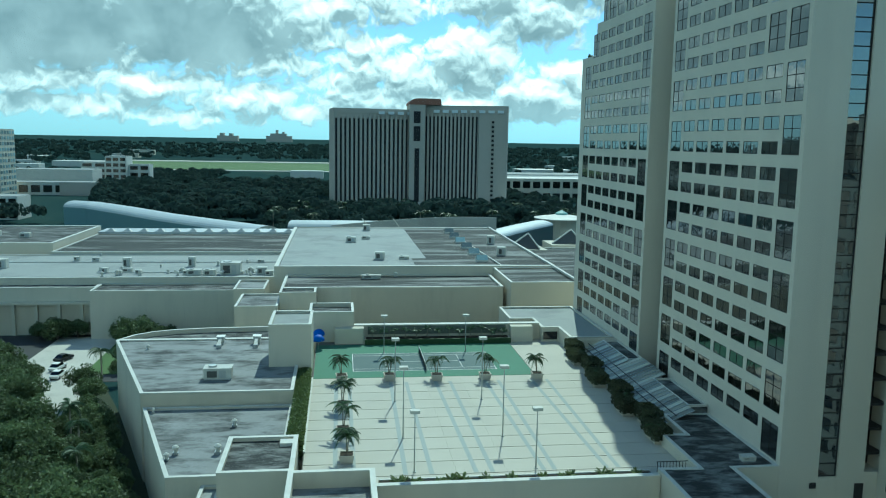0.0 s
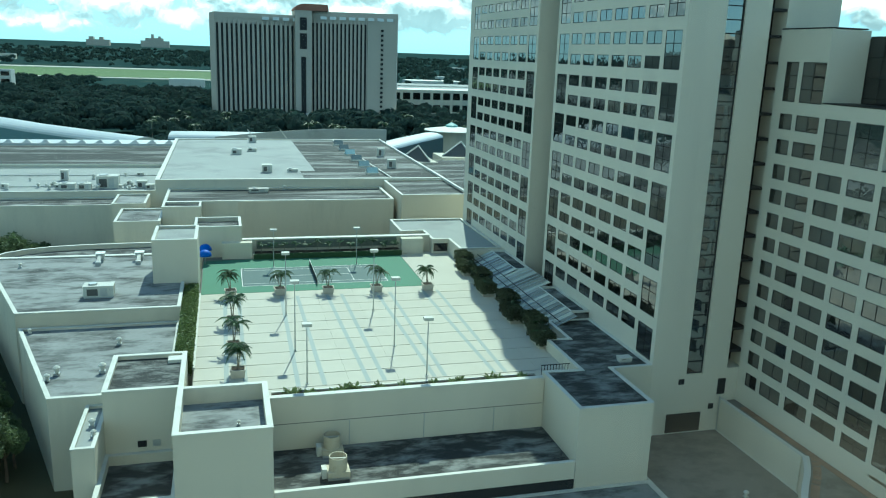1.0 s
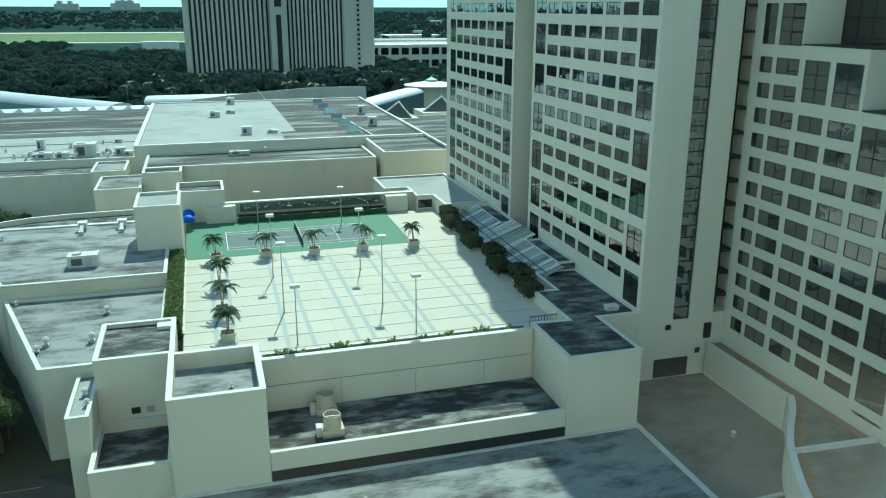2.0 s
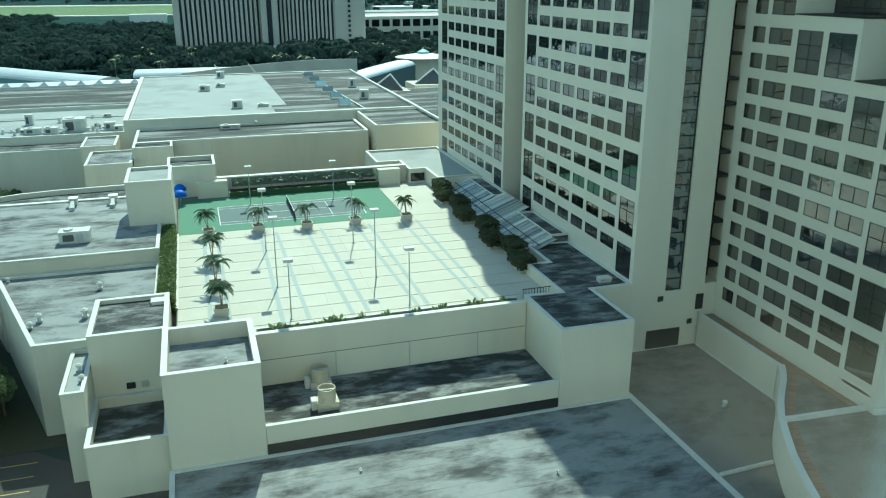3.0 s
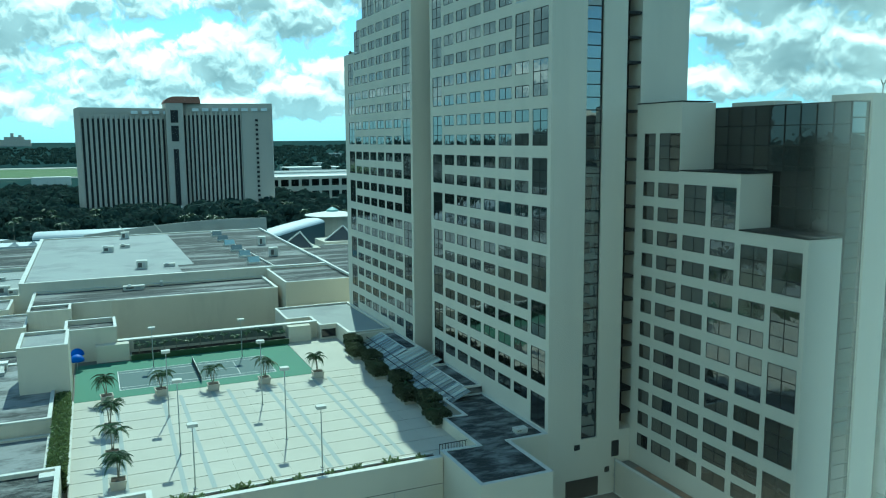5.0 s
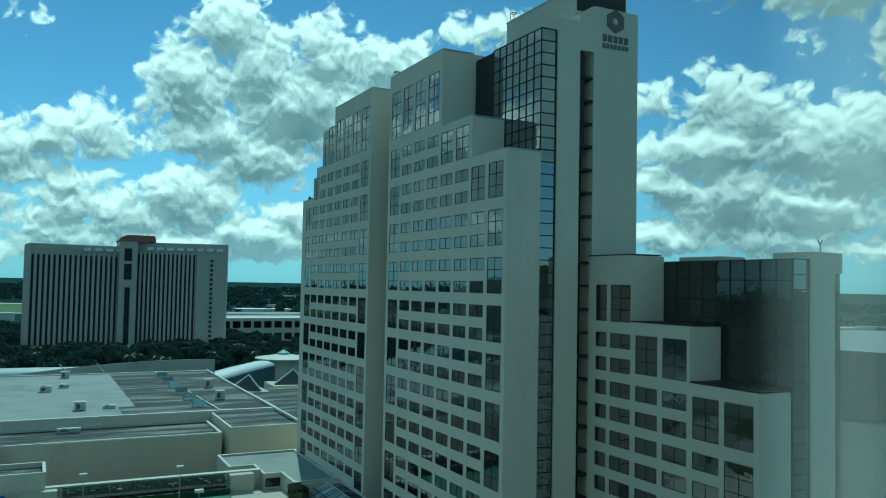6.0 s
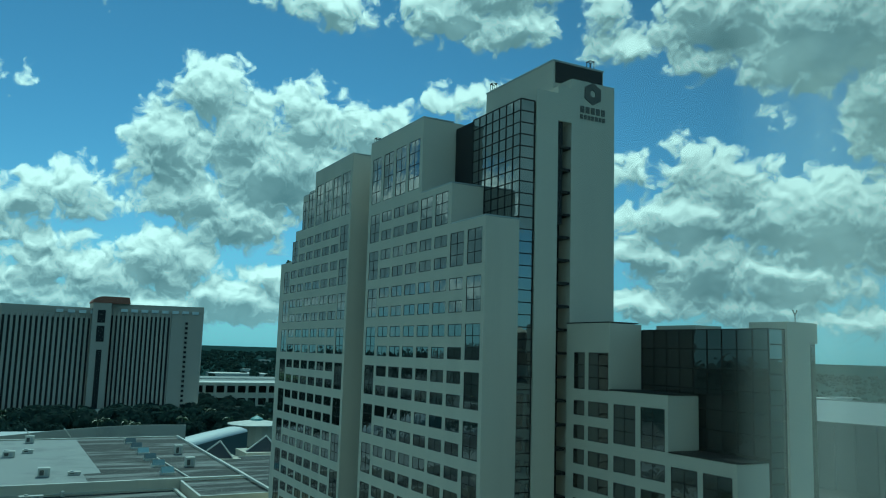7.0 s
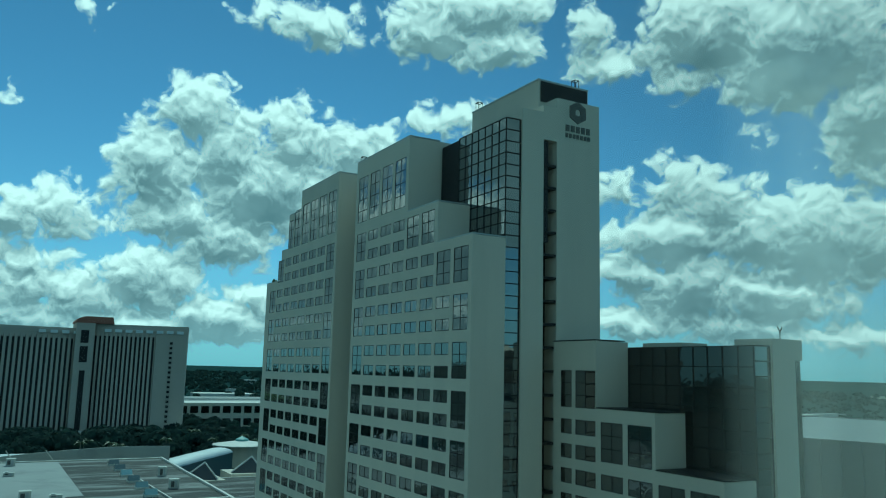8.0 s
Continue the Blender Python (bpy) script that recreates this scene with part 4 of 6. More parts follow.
hall = roof_block("main_hall", "broad exhibition hall with half pale half streaked flat roof", -15.4, 53.0, 191.5, 279.0, 0, 18.0, 0.4, roof=ROOF_BAND, lip=0.9)
part("pale_roof", Shape().prism([(-14.4, 192.5), (18.5, 192.5), (18.5, 206.0), (22.4, 206.4), (22.0, 278.0), (-14.4, 278.0)], 17.62, 17.68), ROOF_LIGHT, hall, "clean pale roof sheet")
roof_block("hall_front_bay", "cream stucco hall bay beside the tower", 37.4, 53.0, 170.5, 191.45, 0, 17.6, 0.3, roof=ROOF_BAND, wall=STUCCO_TAN, lip=0.4)
roof_block("low_hall_roof", "low hall roof beside the main hall", 53.1, 92.0, 185, 255, 0, 14.0, 0.3, roof=ROOF_BAND, lip=0.5)
roof_block("link_block", "pale stucco link block with grey roof", -21.3, -12.7, 164.5, 178.0, 0, 14.0, 0.4, roof=ROOF, lip=0.4)
roof_block("link_stub", "small stucco roof stub", -24.0, -17.0, 184.0, 196.0, 0, 14.0, 0.4, roof=ROOF, lip=0.4)
roof_block("west_hall_wall", "long plain cream hall wall with sunken roof", -58.5, -22.0, 195.0, 205.0, 0, 11.7, 0.4, roof=ROOF_DARK, lip=0.4)
lf = roof_block("west_hall_gallery", "long cream hall front with tan bays", -150.0, -58.6, 200.0, 207.0, 0, 11.7, 0.4, roof=ROOF_DARK, lip=0.4)
for k in range(9):
    part("bay_panel", Shape().box(-66.5 - 5.2 * k, -62.2 - 5.2 * k, 199.9, 199.98, 0.3, 7.4), STUCCO_TAN, lf, "tan bay panel")
    part("bay_rib", Shape().box(-62.1 - 5.2 * k, -61.4 - 5.2 * k, 199.2, 199.98, 0, 7.6), STUCCO, lf)
part("canopy", Shape().box(-110.0, -58.7, 198.6, 199.98, 7.65, 8.3), STUCCO, lf, "projecting canopy band")
roof_block("left_hall_roof", "wide pale hall roof carrying plant units", -150.0, -15.6, 205.2, 246.0, 0, 13.2, 0.3, roof=ROOF_LIGHT, lip=0.5)
roof_block("west_hall_annex", "dark streaked hall roof", -84.0, -15.6, 246.2, 292.0, 0, 14.0, 0.3, roof=ROOF_BAND, lip=0.5)
roof_block("left_hall_tall", "taller hall block with dark roof", -150.0, -85.0, 250.5, 300.0, 0, 16.0, 0.5, roof=ROOF_DARK, lip=0.9)
t = thing("sawtooth_hall", "low hall roof edge with a row of small skylight peaks", "building")
part("wall", Shape().box(-84.0, -15.0, 292.2, 304.0, 0, 14.6), METAL, t)
peak = Shape().add([(-1.6, -1.2, 0), (1.6, -1.2, 0), (1.6, 1.2, 0), (-1.6, 1.2, 0), (0.2, 0, 1.3)], [(0, 1, 4), (1, 2, 4), (2, 3, 4), (3, 0, 4), (3, 2, 1, 0)]).mesh("peak", COPING)
for k in range(12):
    part("peak", peak, COPING, t, at=(-80 + 5.6 * k, 293.8, 14.6))
# arched parapet behind the hall
t = thing("arched_parapet", "pale curved parapet wall along the back of the hall", "wall")
s, n = Shape(), 24
for i in range(n + 1):
    u = i / n
    x, y, z = -3 + 60 * u, 288 - 3 * math.sin(math.pi * u), 17.4 + 3.6 * math.sin(math.pi * min(1, u * 0.62 + 0.02))
    s.v += [(x, y, 0), (x, y, z), (x, y + 0.6, z), (x, y + 0.6, 0)]
for i in range(n):
    for j in range(3):
        s.f.append((4 * i + j, 4 * i + 4 + j, 4 * i + 5 + j, 4 * i + 1 + j))
s.f += [(0, 1, 2, 3), (4 * n + 3, 4 * n + 2, 4 * n + 1, 4 * n)]
part("wall", s, ROOF_LIGHT, t)
for x, y in ((10, 284.5), (21, 284.0)):
    part("strut", Shape().beam((x, y, 17.7), (x - 2.2, y - 0.3, 20.6), 0.35, 0.3), COPING, t, "white strut")


def vault(name, label, pts, half, rise, base):
    """A barrel roof along a line, on a low wall with end arches."""
    t_ = thing(name, label, "canopy")
    s_, w_ = Shape(), Shape()
    m = 10
    rows = []
    for i, (x, y, z) in enumerate(pts):
        a, b = Vector(pts[max(i - 1, 0)][:2]), Vector(pts[min(i + 1, len(pts) - 1)][:2])
        d = (b - a).normalized()
        q = Vector((-d.y, d.x))
        rows.append([(x + q.x * half * math.cos(math.pi * j / m), y + q.y * half * math.cos(math.pi * j / m), z + rise * math.sin(math.pi * j / m)) for j in range(m + 1)])
    for r0, r1 in zip(rows, rows[1:]):
        for j in range(m):
            s_.add([r0[j], r1[j], r1[j + 1], r0[j + 1]], [(0, 1, 2, 3)])
        for e in (0, m):
            w_.add([(*r0[e][:2], base), (*r1[e][:2], base), r1[e], r0[e]], [(0, 1, 2, 3)])
    part("roof", s_, VAULT, t_, smooth=True)
    part("side_wall", w_, RIDGE_GLASS, t_, "grey glazed side")
    e = Shape()
    for r in (rows[0], rows[-1]):
        e.add([(*r[0][:2], base), (*r[-1][:2], base)] + [r[k] for k in range(m, -1, -1)], [tuple(range(m + 3))])
    part("end_wall", e, STUCCO, t_)
    return t_


vault("vaulted_walkway", "long white barrel-vaulted walkway roof", [(-133, 424, 12.6), (-120, 418, 12.4), (-100, 400, 11.6), (-76, 376, 10.6), (-52, 354, 10.0), (-30, 334, 9.6)], 7, 2.8, 0)
vault("vaulted_walkway", "white barrel-vaulted walkway roof beyond the hall", [(-21, 352, 10.6), (0, 349, 10.9), (30, 345, 11.0), (60, 342, 10.8)], 7, 2.4, 0)
vault("vaulted_walkway", "short white barrel-vaulted walkway by the pavilion", [(62, 326, 9.2), (78, 346, 9.9), (94, 366, 10.2)], 6, 2.0, 0)
t = thing("round_pavilion", "round pavilion with shallow white tent roof and teal cap", "pavilion", (112, 396, 0))
s = Shape().tube([(0, 0, 10.6), (0, 0, 12.2)], [14, 3.2], 20).tube([(0, 0, 10.2), (0, 0, 10.6)], [14, 14], 20)
part("roof", s, COPING, t)
part("cap", Shape().tube([(0, 0, 12.2), (0, 0, 13.0), (0, 0, 14.4)], [3.2, 3.0, 0.2], 12), TEAL, t, "teal pointed cap")
part("drum", Shape().tube([(0, 0, 0), (0, 0, 10.2)], [8, 8], 16), STUCCO, t)
for x, y in ((60, 256), (78, 268)):
    t = thing("tent_canopy", "pointed white frame canopy over glass", "canopy", (x, y, 0))
    t.scale = (0.78, 0.78, 1.0)
    part("panes", Shape().add([(-8, -5, 14.1), (5, -8, 14.1), (6, 6, 14.1), (1.5, -1, 18.6)], [(0, 1, 3), (1, 2, 3), (2, 0, 3)]), LOUVRE, t)
    part("frame", Shape().beam((-8, -5, 14.3), (1.5, -1, 18.7), .4, .4).beam((5, -8, 14.3), (1.5, -1, 18.7), .4, .4).beam((6, 6, 14.3), (1.5, -1, 18.7), .4, .4), COPING, t)
    part("base", Shape().box(-9, 8, -9, 8, 0, 14.0), STUCCO, t)

# ---- far hotel slab ----
t = thing("far_hotel", "wide slab hotel with dark vertical window strips", "building")


def slab_wing(p, q, z1, strips, name):
    """One wing between plan points, with piers between dark strips."""
    a, b = Vector((*p, 0)), Vector((*q, 0))
    d = (b - a).normalized()
    nrm = Vector((d.y, -d.x, 0))
    L = (b - a).length
    w_ = part("wall", Shape().prism([tuple(a.xy), tuple(b.xy), tuple((b - nrm * 22).xy), tuple((a - nrm * 22).xy)], 0, z1), HOTEL, t)
    pitch = L / strips
    me = Shape().box(-pitch * 0.22, pitch * 0.22, -0.25, 0.05, 0, z1 - 8).mesh("window_strip", DARK)
    pier = Shape().box(-pitch * 0.26, pitch * 0.26, -1.0, 0.0, 0, z1 - 6.5).mesh("pier", HOTEL)
    ang = math.atan2(d.y, d.x)
    for k in range(strips):
        for me_, off, nm, mt in ((me, 0.5, "window_strip", MIRROR_DARK), (pier, 0.0, "pier", HOTEL)):
            c_ = a + d * pitch * (k + off) + nrm * 0.05
            if nm == "pier" and k == 0:
                continue
            o_ = part(nm, me_, mt, t, at=(c_.x, c_.y, 2))
            o_.rotation_euler = (0, 0, ang)
    return w_


slab_wing((-3.8, 548), (47, 556), 68.5, 17, "a")
slab_wing((58, 556), (94, 546), 71.0, 14, "b")
part("end_bay", Shape().prism([(94.1, 545.5), (113.0, 541), (118, 562), (99, 567)], 0, 72.0), HOTEL, t)
dot_me = Shape().box(-.8, .8, -.4, .4, 0, 1.5).mesh("end_window", DARK)
for k in range(18):
    part("end_window", dot_me, DARK, t, at=(103.4, 543.0, 8 + 3.1 * k))
part("parapet", Shape().prism([(-4, 547.6), (47, 555.6), (47, 577), (-7, 569)], 66.0, 69.2), HOTEL, t)
part("parapet", Shape().prism([(58, 555.6), (113.2, 540.6), (118, 562), (62, 577)], 68.6, 72.4), HOTEL, t)
# solid blocks: the light through the openings is their pale colour
open_me = Shape().box(-2.0, 2.0, -1.0, 1.0, 0, 1.9).mesh("roof_opening", OPENING)
for k in range(4):
    part("roof_opening", open_me, OPENING, t, "small pale block with an opening's brightness in its colour", at=(28.2 + 6.6 * k, 551.5 + 1.0 * k, 65.5))
for k in range(8):
    part("roof_opening", open_me, OPENING, t, "small pale block with an opening's brightness in its colour", at=(65.8 + 6.07 * k, 553.1 - 1.61 * k, 67.4))
part("centre_tower", Shape().box(47.1, 57.9, 550.5, 575, 0, 72.5), HOTEL, t)
part("centre_window", Shape().box(50.0, 54.6, 550.3, 550.49, 48, 58).box(50.0, 54.6, 550.3, 550.49, 60, 68).box(50.8, 54.0, 550.3, 550.49, 6, 43), DARK, t)
s, m = Shape(), 10
pr_ = [(46.5 + 7 - 7 * math.cos(math.pi * 0.5 * j / m), 72.5 + 4.2 * math.sin(math.pi * 0.5 * j / m)) for j in range(m + 1)] + [(68, 76.7), (68.5, 75.4), (69, 72.5)]
s.add([(x, 550.2, z) for x, z in pr_] + [(x, 574, z) for x, z in pr_], [tuple(range(len(pr_)))[::-1], tuple(range(len(pr_), 2 * len(pr_)))] + [(i, i + 1, i + 1 + len(pr_), i + len(pr_)) for i in range(len(pr_) - 1)])
part("barrel_roof", s, TERRACOTTA, t, "red barrel roof")
part("podium", Shape().box(10, 120, 520, 540, 0, 7), STUCCO, t)


def far_block(name, label, x0, x1, y0, y1, z1, wall=STUCCO, floors=0, bays=0, roof=ROOF_LIGHT):
    t_ = thing(name, label, "building")
    part("wall", Shape().box(x0, x1, y0, y1, 0, z1), wall, t_)
    part("roof", Shape().box(x0 + .4, x1 - .4, y0 + .4, y1 - .4, z1, z1 + 0.3), roof, t_)
    if floors:
        fh, bw = z1 / floors, (x1 - x0) / bays
        me = Shape().box(-bw * .36, bw * .36, -0.15, 0.02, -fh * .28, fh * .28).mesh("window", MIRROR_DARK)
        for i in range(bays):
            for j in range(floors):
                part("window", me, MIRROR_DARK, t_, at=(x0 + bw * (i + .5), y0, fh * (j + .5)))
    return t_


ob_ = far_block("office_block", "grey office tower with rows of dark windows", -310, -252, 640, 670, 51.5, STUCCO, 12, 12)
side_me = Shape().box(-0.05, 0.2, -1.6, 1.6, -1.2, 1.2).mesh("window", RIDGE_GLASS)
for i in range(6):
    for j in range(12):
        part("window", side_me, RIDGE_GLASS, ob_, at=(-252, 642.5 + 5 * i, 2.15 + 4.29 * j))
far_block("low_office", "long white office block with ribbon windows", -252, -228.2, 830, 850, 22, COPING, 4, 2)
far_block("low_office", "white office block with ribbon windows", -228, -208, 826, 850, 28, COPING, 5, 3)
far_block("low_office", "white office wing with ribbon windows", -207.8, -188, 834, 850, 20, COPING, 3, 2)
far_block("warehouse", "long pale low building with flat roof", -330, -221, 760, 790, 17, COPING)
far_block("warehouse", "low pale building beside the trees", -330, -200, 680, 700, 10, COPING, 1, 14)
far_block("villa", "white villa block by the hall", -207, -180, 478, 498, 13, COPING, 3, 5)
far_block("retail_block", "pale low building with tall arched bays", 130, 230, 640, 670, 19, STUCCO, 2, 12, COPING)
far_block("retail_block", "white flat-roofed store beyond the trees", 145, 290, 760, 820, 14, COPING)
far_block("retail_block", "white flat-roofed store beyond the trees", 190, 330, 900, 960, 12, COPING)
rs = far_block("resort_block", "large distant resort with stepped roofline", -345, -225, 3900, 3950, 60, HOTEL)
part("upper_storeys", Shape().box(-325, -250, 3900, 3950, 60.3, 72).box(-300, -290, 3900, 3950, 72, 88).box(-270, -260, 3900, 3950, 72, 80), HOTEL, rs)
rs = far_block("resort_block", "distant resort with two roof turrets", -570, -475, 3900, 3950, 58, HOTEL)
part("upper_storeys", Shape().box(-558, -540, 3900, 3950, 58.3, 70).box(-515, -500, 3900, 3950, 58.3, 69), HOTEL, rs)
east = poly_block("east_hall", "large hall with dark panelled walls and pale flat roof", [(270, 243.5), (300.5, 143), (494, 200), (455, 335), (245, 325)], 0, 26, 0.5, wall=PANEL_DARK, roof=ROOF_LIGHT, lip=0.8, category="building")
for k in range(14):
    x, y = 270 + 30.5 * (k + 0.5) / 14, 243.5 - 100.5 * (k + 0.5) / 14
    part("pilaster", Shape().beam((x - 0.3, y - 0.1, 0.2), (x - 0.3, y - 0.1, 25.0), 0.8, 0.8), PANEL_DARK, east)
far_block("dark_block", "dark slab building on the plain", 700, 745, 640, 660, 26, HOTEL)
for x0, x1, y0, y1, z1 in ((420, 560, 900, 930, 9), (640, 820, 1200, 1240, 10), (160, 200, 1060, 1100, 9), (260, 340, 1150, 1200, 9), (980, 1150, 1000, 1040, 10), (-60, -20, 1000, 1020, 9), (-420, -330, 1250, 1290, 10), (-640, -520, 1500, 1560, 11)):
    far_block("shed", "low white shed on the plain", x0, x1, y0, y1, z1, COPING, roof=COPING)

town = random.Random(8)
for k in range(60):
    r_, a_ = 700 + 1700 * town.random() ** 1.4, radians(town.choice((town.uniform(14, 27), town.uniform(14, 27), town.uniform(40, 62), town.uniform(-32, -12))))
    x, y, w, d = r_ * math.sin(a_), r_ * math.cos(a_), town.uniform(14, 60), town.uniform(12, 26)
    z_ = land(x, y)
    far_block("shed", "low pale building among far trees", x - w / 2, x + w / 2, y, y + d, z_ + town.uniform(6, 11), town.choice((COPING, HOTEL, STUCCO)), roof=town.choice((COPING, COPING, ROOF_LIGHT)))


def sheet(name, poly, lift, mat, label, category):
    """A thin sheet that lies on the land."""
    top = [(x, y, land(x, y) + lift) for x, y in poly]
    n_ = len(poly)
    s_ = Shape().add(top + [(x, y, z - lift - 1.5) for x, y, z in top], [tuple(range(n_))] + [(i, i + n_, (i + 1) % n_ + n_, (i + 1) % n_) for i in range(n_)])
    tagged(part(name, s_, mat), label, category, kind="structure")


sheet("field", [(-330, 1200), (60, 1200), (75, 1480), (-400, 1480)], 0.9, GRASS, "mown green field beyond the woods", "field")
sheet("parking", [(95, 60), (1300, 60), (1300, 540), (330, 540), (330, 375), (95, 375)], 0.3, ASPHALT, "grey parking ground round the warehouse", "parking")
sheet("road", [(-320, 1170), (60, 1170), (60, 1192), (-325, 1192)], 0.9, CONCRETE, "pale road along the field", "road")
sheet("road", [(-410, 1490), (80, 1490), (80, 1530), (-420, 1530)], 1.2, CONCRETE, "pale road beyond the field", "road")
tagged(part("parking", Shape().prism([(-120, 160), (-42, 160), (-50, 199), (-120, 199)], 0, 0.06), ASPHALT), "asphalt service yard below the halls", "road", kind="structure")
tagged(part("pavement", Shape().prism([(-66, 140), (-44, 140), (-52, 197), (-66, 197)], 0.06, 0.14), CONCRETE), "pale concrete drive between the trees", "pavement", kind="structure")
tagged(part("lawn", Shape().prism([(-51.5, 165), (-45, 165), (-45, 192), (-51.5, 192)], 0.06, 0.2), GRASS), "strip of lawn by the hall", "lawn", kind="structure")
tagged(part("undergrowth", Shape().prism([(-125, 84.2), (-14, 84.2), (-46, 159.5), (-125, 159.5)], 0, 0.05), UNDERGROWTH), "dark undergrowth below the trees", "ground", kind="structure")
tagged(part("forecourt", Shape().prism([(-60, 20), (-5.7, 20), (-5.7, 72), (-20, 84), (-60, 84)], 0, 0.06), ASPHALT), "asphalt forecourt below the podium", "road", kind="structure")

# ---- woods ----
rng = np.random.default_rng(4)


def woods(name, label, spots, leaves, size):
    """Joined crowns of small tilted leaf clumps."""
    V, Fc = [], []
    for x, y, h, r in spots:
        n = leaves
        u = rng.normal(size=(n, 3))
        u /= np.linalg.norm(u, axis=1)[:, None]
        u[:, 2] = np.abs(u[:, 2]) * 1.0 - 0.25
        rad = r * (0.72 + 0.38 * rng.random(n))[:, None]
        c_ = u * rad * np.array([1, 1, 0.75]) + np.array([x, y, h - r * 0.7 + land(x, y)])
        t1 = np.cross(u, rng.normal(size=(n, 3)))
        t1 /= np.linalg.norm(t1, axis=1)[:, None] + 1e-9
        t2 = np.cross(u, t1) + 0.35 * rng.normal(size=(n, 3))
        sz = (size * r * (0.6 + 0.8 * rng.random(n)))[:, None]
        quad = np.stack([c_ - t1 * sz, c_ - t2 * sz * 0.8, c_ + t1 * sz, c_ + t2 * sz * 0.8], 1)
        V.append(quad.reshape(-1, 3))
    V = np.concatenate(V)
    me = bpy.data.meshes.new(name)
    nf = len(V) // 4
    me.from_pydata(V.tolist(), [], np.arange(nf * 4).reshape(-1, 4).tolist())
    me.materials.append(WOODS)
    return tagged(new(name, me), label, "trees", kind="stuff")


def scatter(n, x0, x1, y0, y1, h0, h1, keep=lambda x, y: True):
    out_ = []
    while len(out_) < n:
        x, y = x0 + (x1 - x0) * rng.random(), y0 + (y1 - y0) * rng.random()
        if keep(x, y):
            h = h0 + (h1 - h0) * rng.random()
            out_.append((x, y, h, h * (0.42 + 0.2 * rng.random())))
    return out_


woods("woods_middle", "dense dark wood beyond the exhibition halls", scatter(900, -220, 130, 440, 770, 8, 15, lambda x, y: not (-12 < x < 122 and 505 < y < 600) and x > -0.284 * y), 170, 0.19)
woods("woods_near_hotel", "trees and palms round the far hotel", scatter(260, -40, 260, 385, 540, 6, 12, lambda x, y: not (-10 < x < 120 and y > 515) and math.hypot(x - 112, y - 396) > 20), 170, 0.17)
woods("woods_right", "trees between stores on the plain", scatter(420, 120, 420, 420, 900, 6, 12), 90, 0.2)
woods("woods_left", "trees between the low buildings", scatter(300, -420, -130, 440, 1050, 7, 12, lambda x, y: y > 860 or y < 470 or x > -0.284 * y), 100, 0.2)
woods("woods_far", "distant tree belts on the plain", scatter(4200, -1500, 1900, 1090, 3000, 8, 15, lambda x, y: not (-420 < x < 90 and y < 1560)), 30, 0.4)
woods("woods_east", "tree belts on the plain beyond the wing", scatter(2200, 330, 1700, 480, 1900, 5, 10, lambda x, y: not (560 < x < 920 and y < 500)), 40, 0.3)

# ---- sports deck: slabs, court, lines ----
NX, NY = 9, 11
xs = [-4.2 + (48.2 + 4.2) * i / NX for i in range(NX + 1)]
ys = [82.0 + 3.79 * j for j in range(NY + 1)]
sw, sl = xs[1] - xs[0] - 0.012, ys[1] - ys[0] - 0.14
slab_me = Shape().box(-sw / 2, sw / 2, -sl / 2, sl / 2, -0.05, 0).mesh("slab", DECK)
for i in range(NX):
    for j in range(NY):
        part("slab", slab_me, DECK, deck, at=((xs[i] + xs[i + 1]) / 2, (ys[j] + ys[j + 1]) / 2, DZ + random.uniform(-0.004, 0.004)))
part("paved_margin", Shape().box(31.6, 48.2, 123.75, 147, DZ - 0.05, DZ), DECK, deck)
court = thing("tennis_court", "green hard tennis court with slate playing area", "court")
part("surround", Shape().box(-4.1, 31.5, 123.75, 144.5, DZ - 0.055, DZ + 0.004), COURT_GREEN, court, "green court surround")
part("playing_area", Shape().box(2.1, 26.0, 127.2, 138.2, DZ + 0.004, DZ + 0.009), COURT_BLUE, court, "slate playing area")
L0, L1, B0, B1 = 2.15, 25.92, 127.25, 138.2
MIDX = (L0 + L1) / 2
for x0, x1, y0, y1 in ((L0, L1, B0, B0 + .1), (L0, L1, B1 - .1, B1), (L0, L0 + .1, B0, B1), (L1 - .1, L1, B0, B1), (L0, L1, B0 + 1.37, B0 + 1.45), (L0, L1, B1 - 1.45, B1 - 1.37),
                       (MIDX - 6.4, MIDX - 6.32, B0 + 1.45, B1 - 1.45), (MIDX + 6.32, MIDX + 6.4, B0 + 1.45, B1 - 1.45), (MIDX - 6.4, MIDX + 6.4, (B0 + B1) / 2 - .04, (B0 + B1) / 2 + .04)):
    part("line", Shape().box(x0, x1, y0, y1, DZ + 0.010, DZ + 0.016), WHITE, court)
net = thing("tennis_net", "dark tennis net with white top band between posts", "net")
part("mesh_panel", Shape().box(MIDX - .015, MIDX + .015, B0 - 0.9, B1 + 0.9, DZ + 0.05, DZ + 0.98), DARK, net)
part("top_band", Shape().box(MIDX - .03, MIDX + .03, B0 - 0.9, B1 + 0.9, DZ + 0.98, DZ + 1.06), WHITE, net, "white net band")
for y in (B0 - 0.95, B1 + 0.95):
    part("post", Shape().tube([(MIDX, y, DZ), (MIDX, y, DZ + 1.1)], [.05, .05], 8), POLE, net)
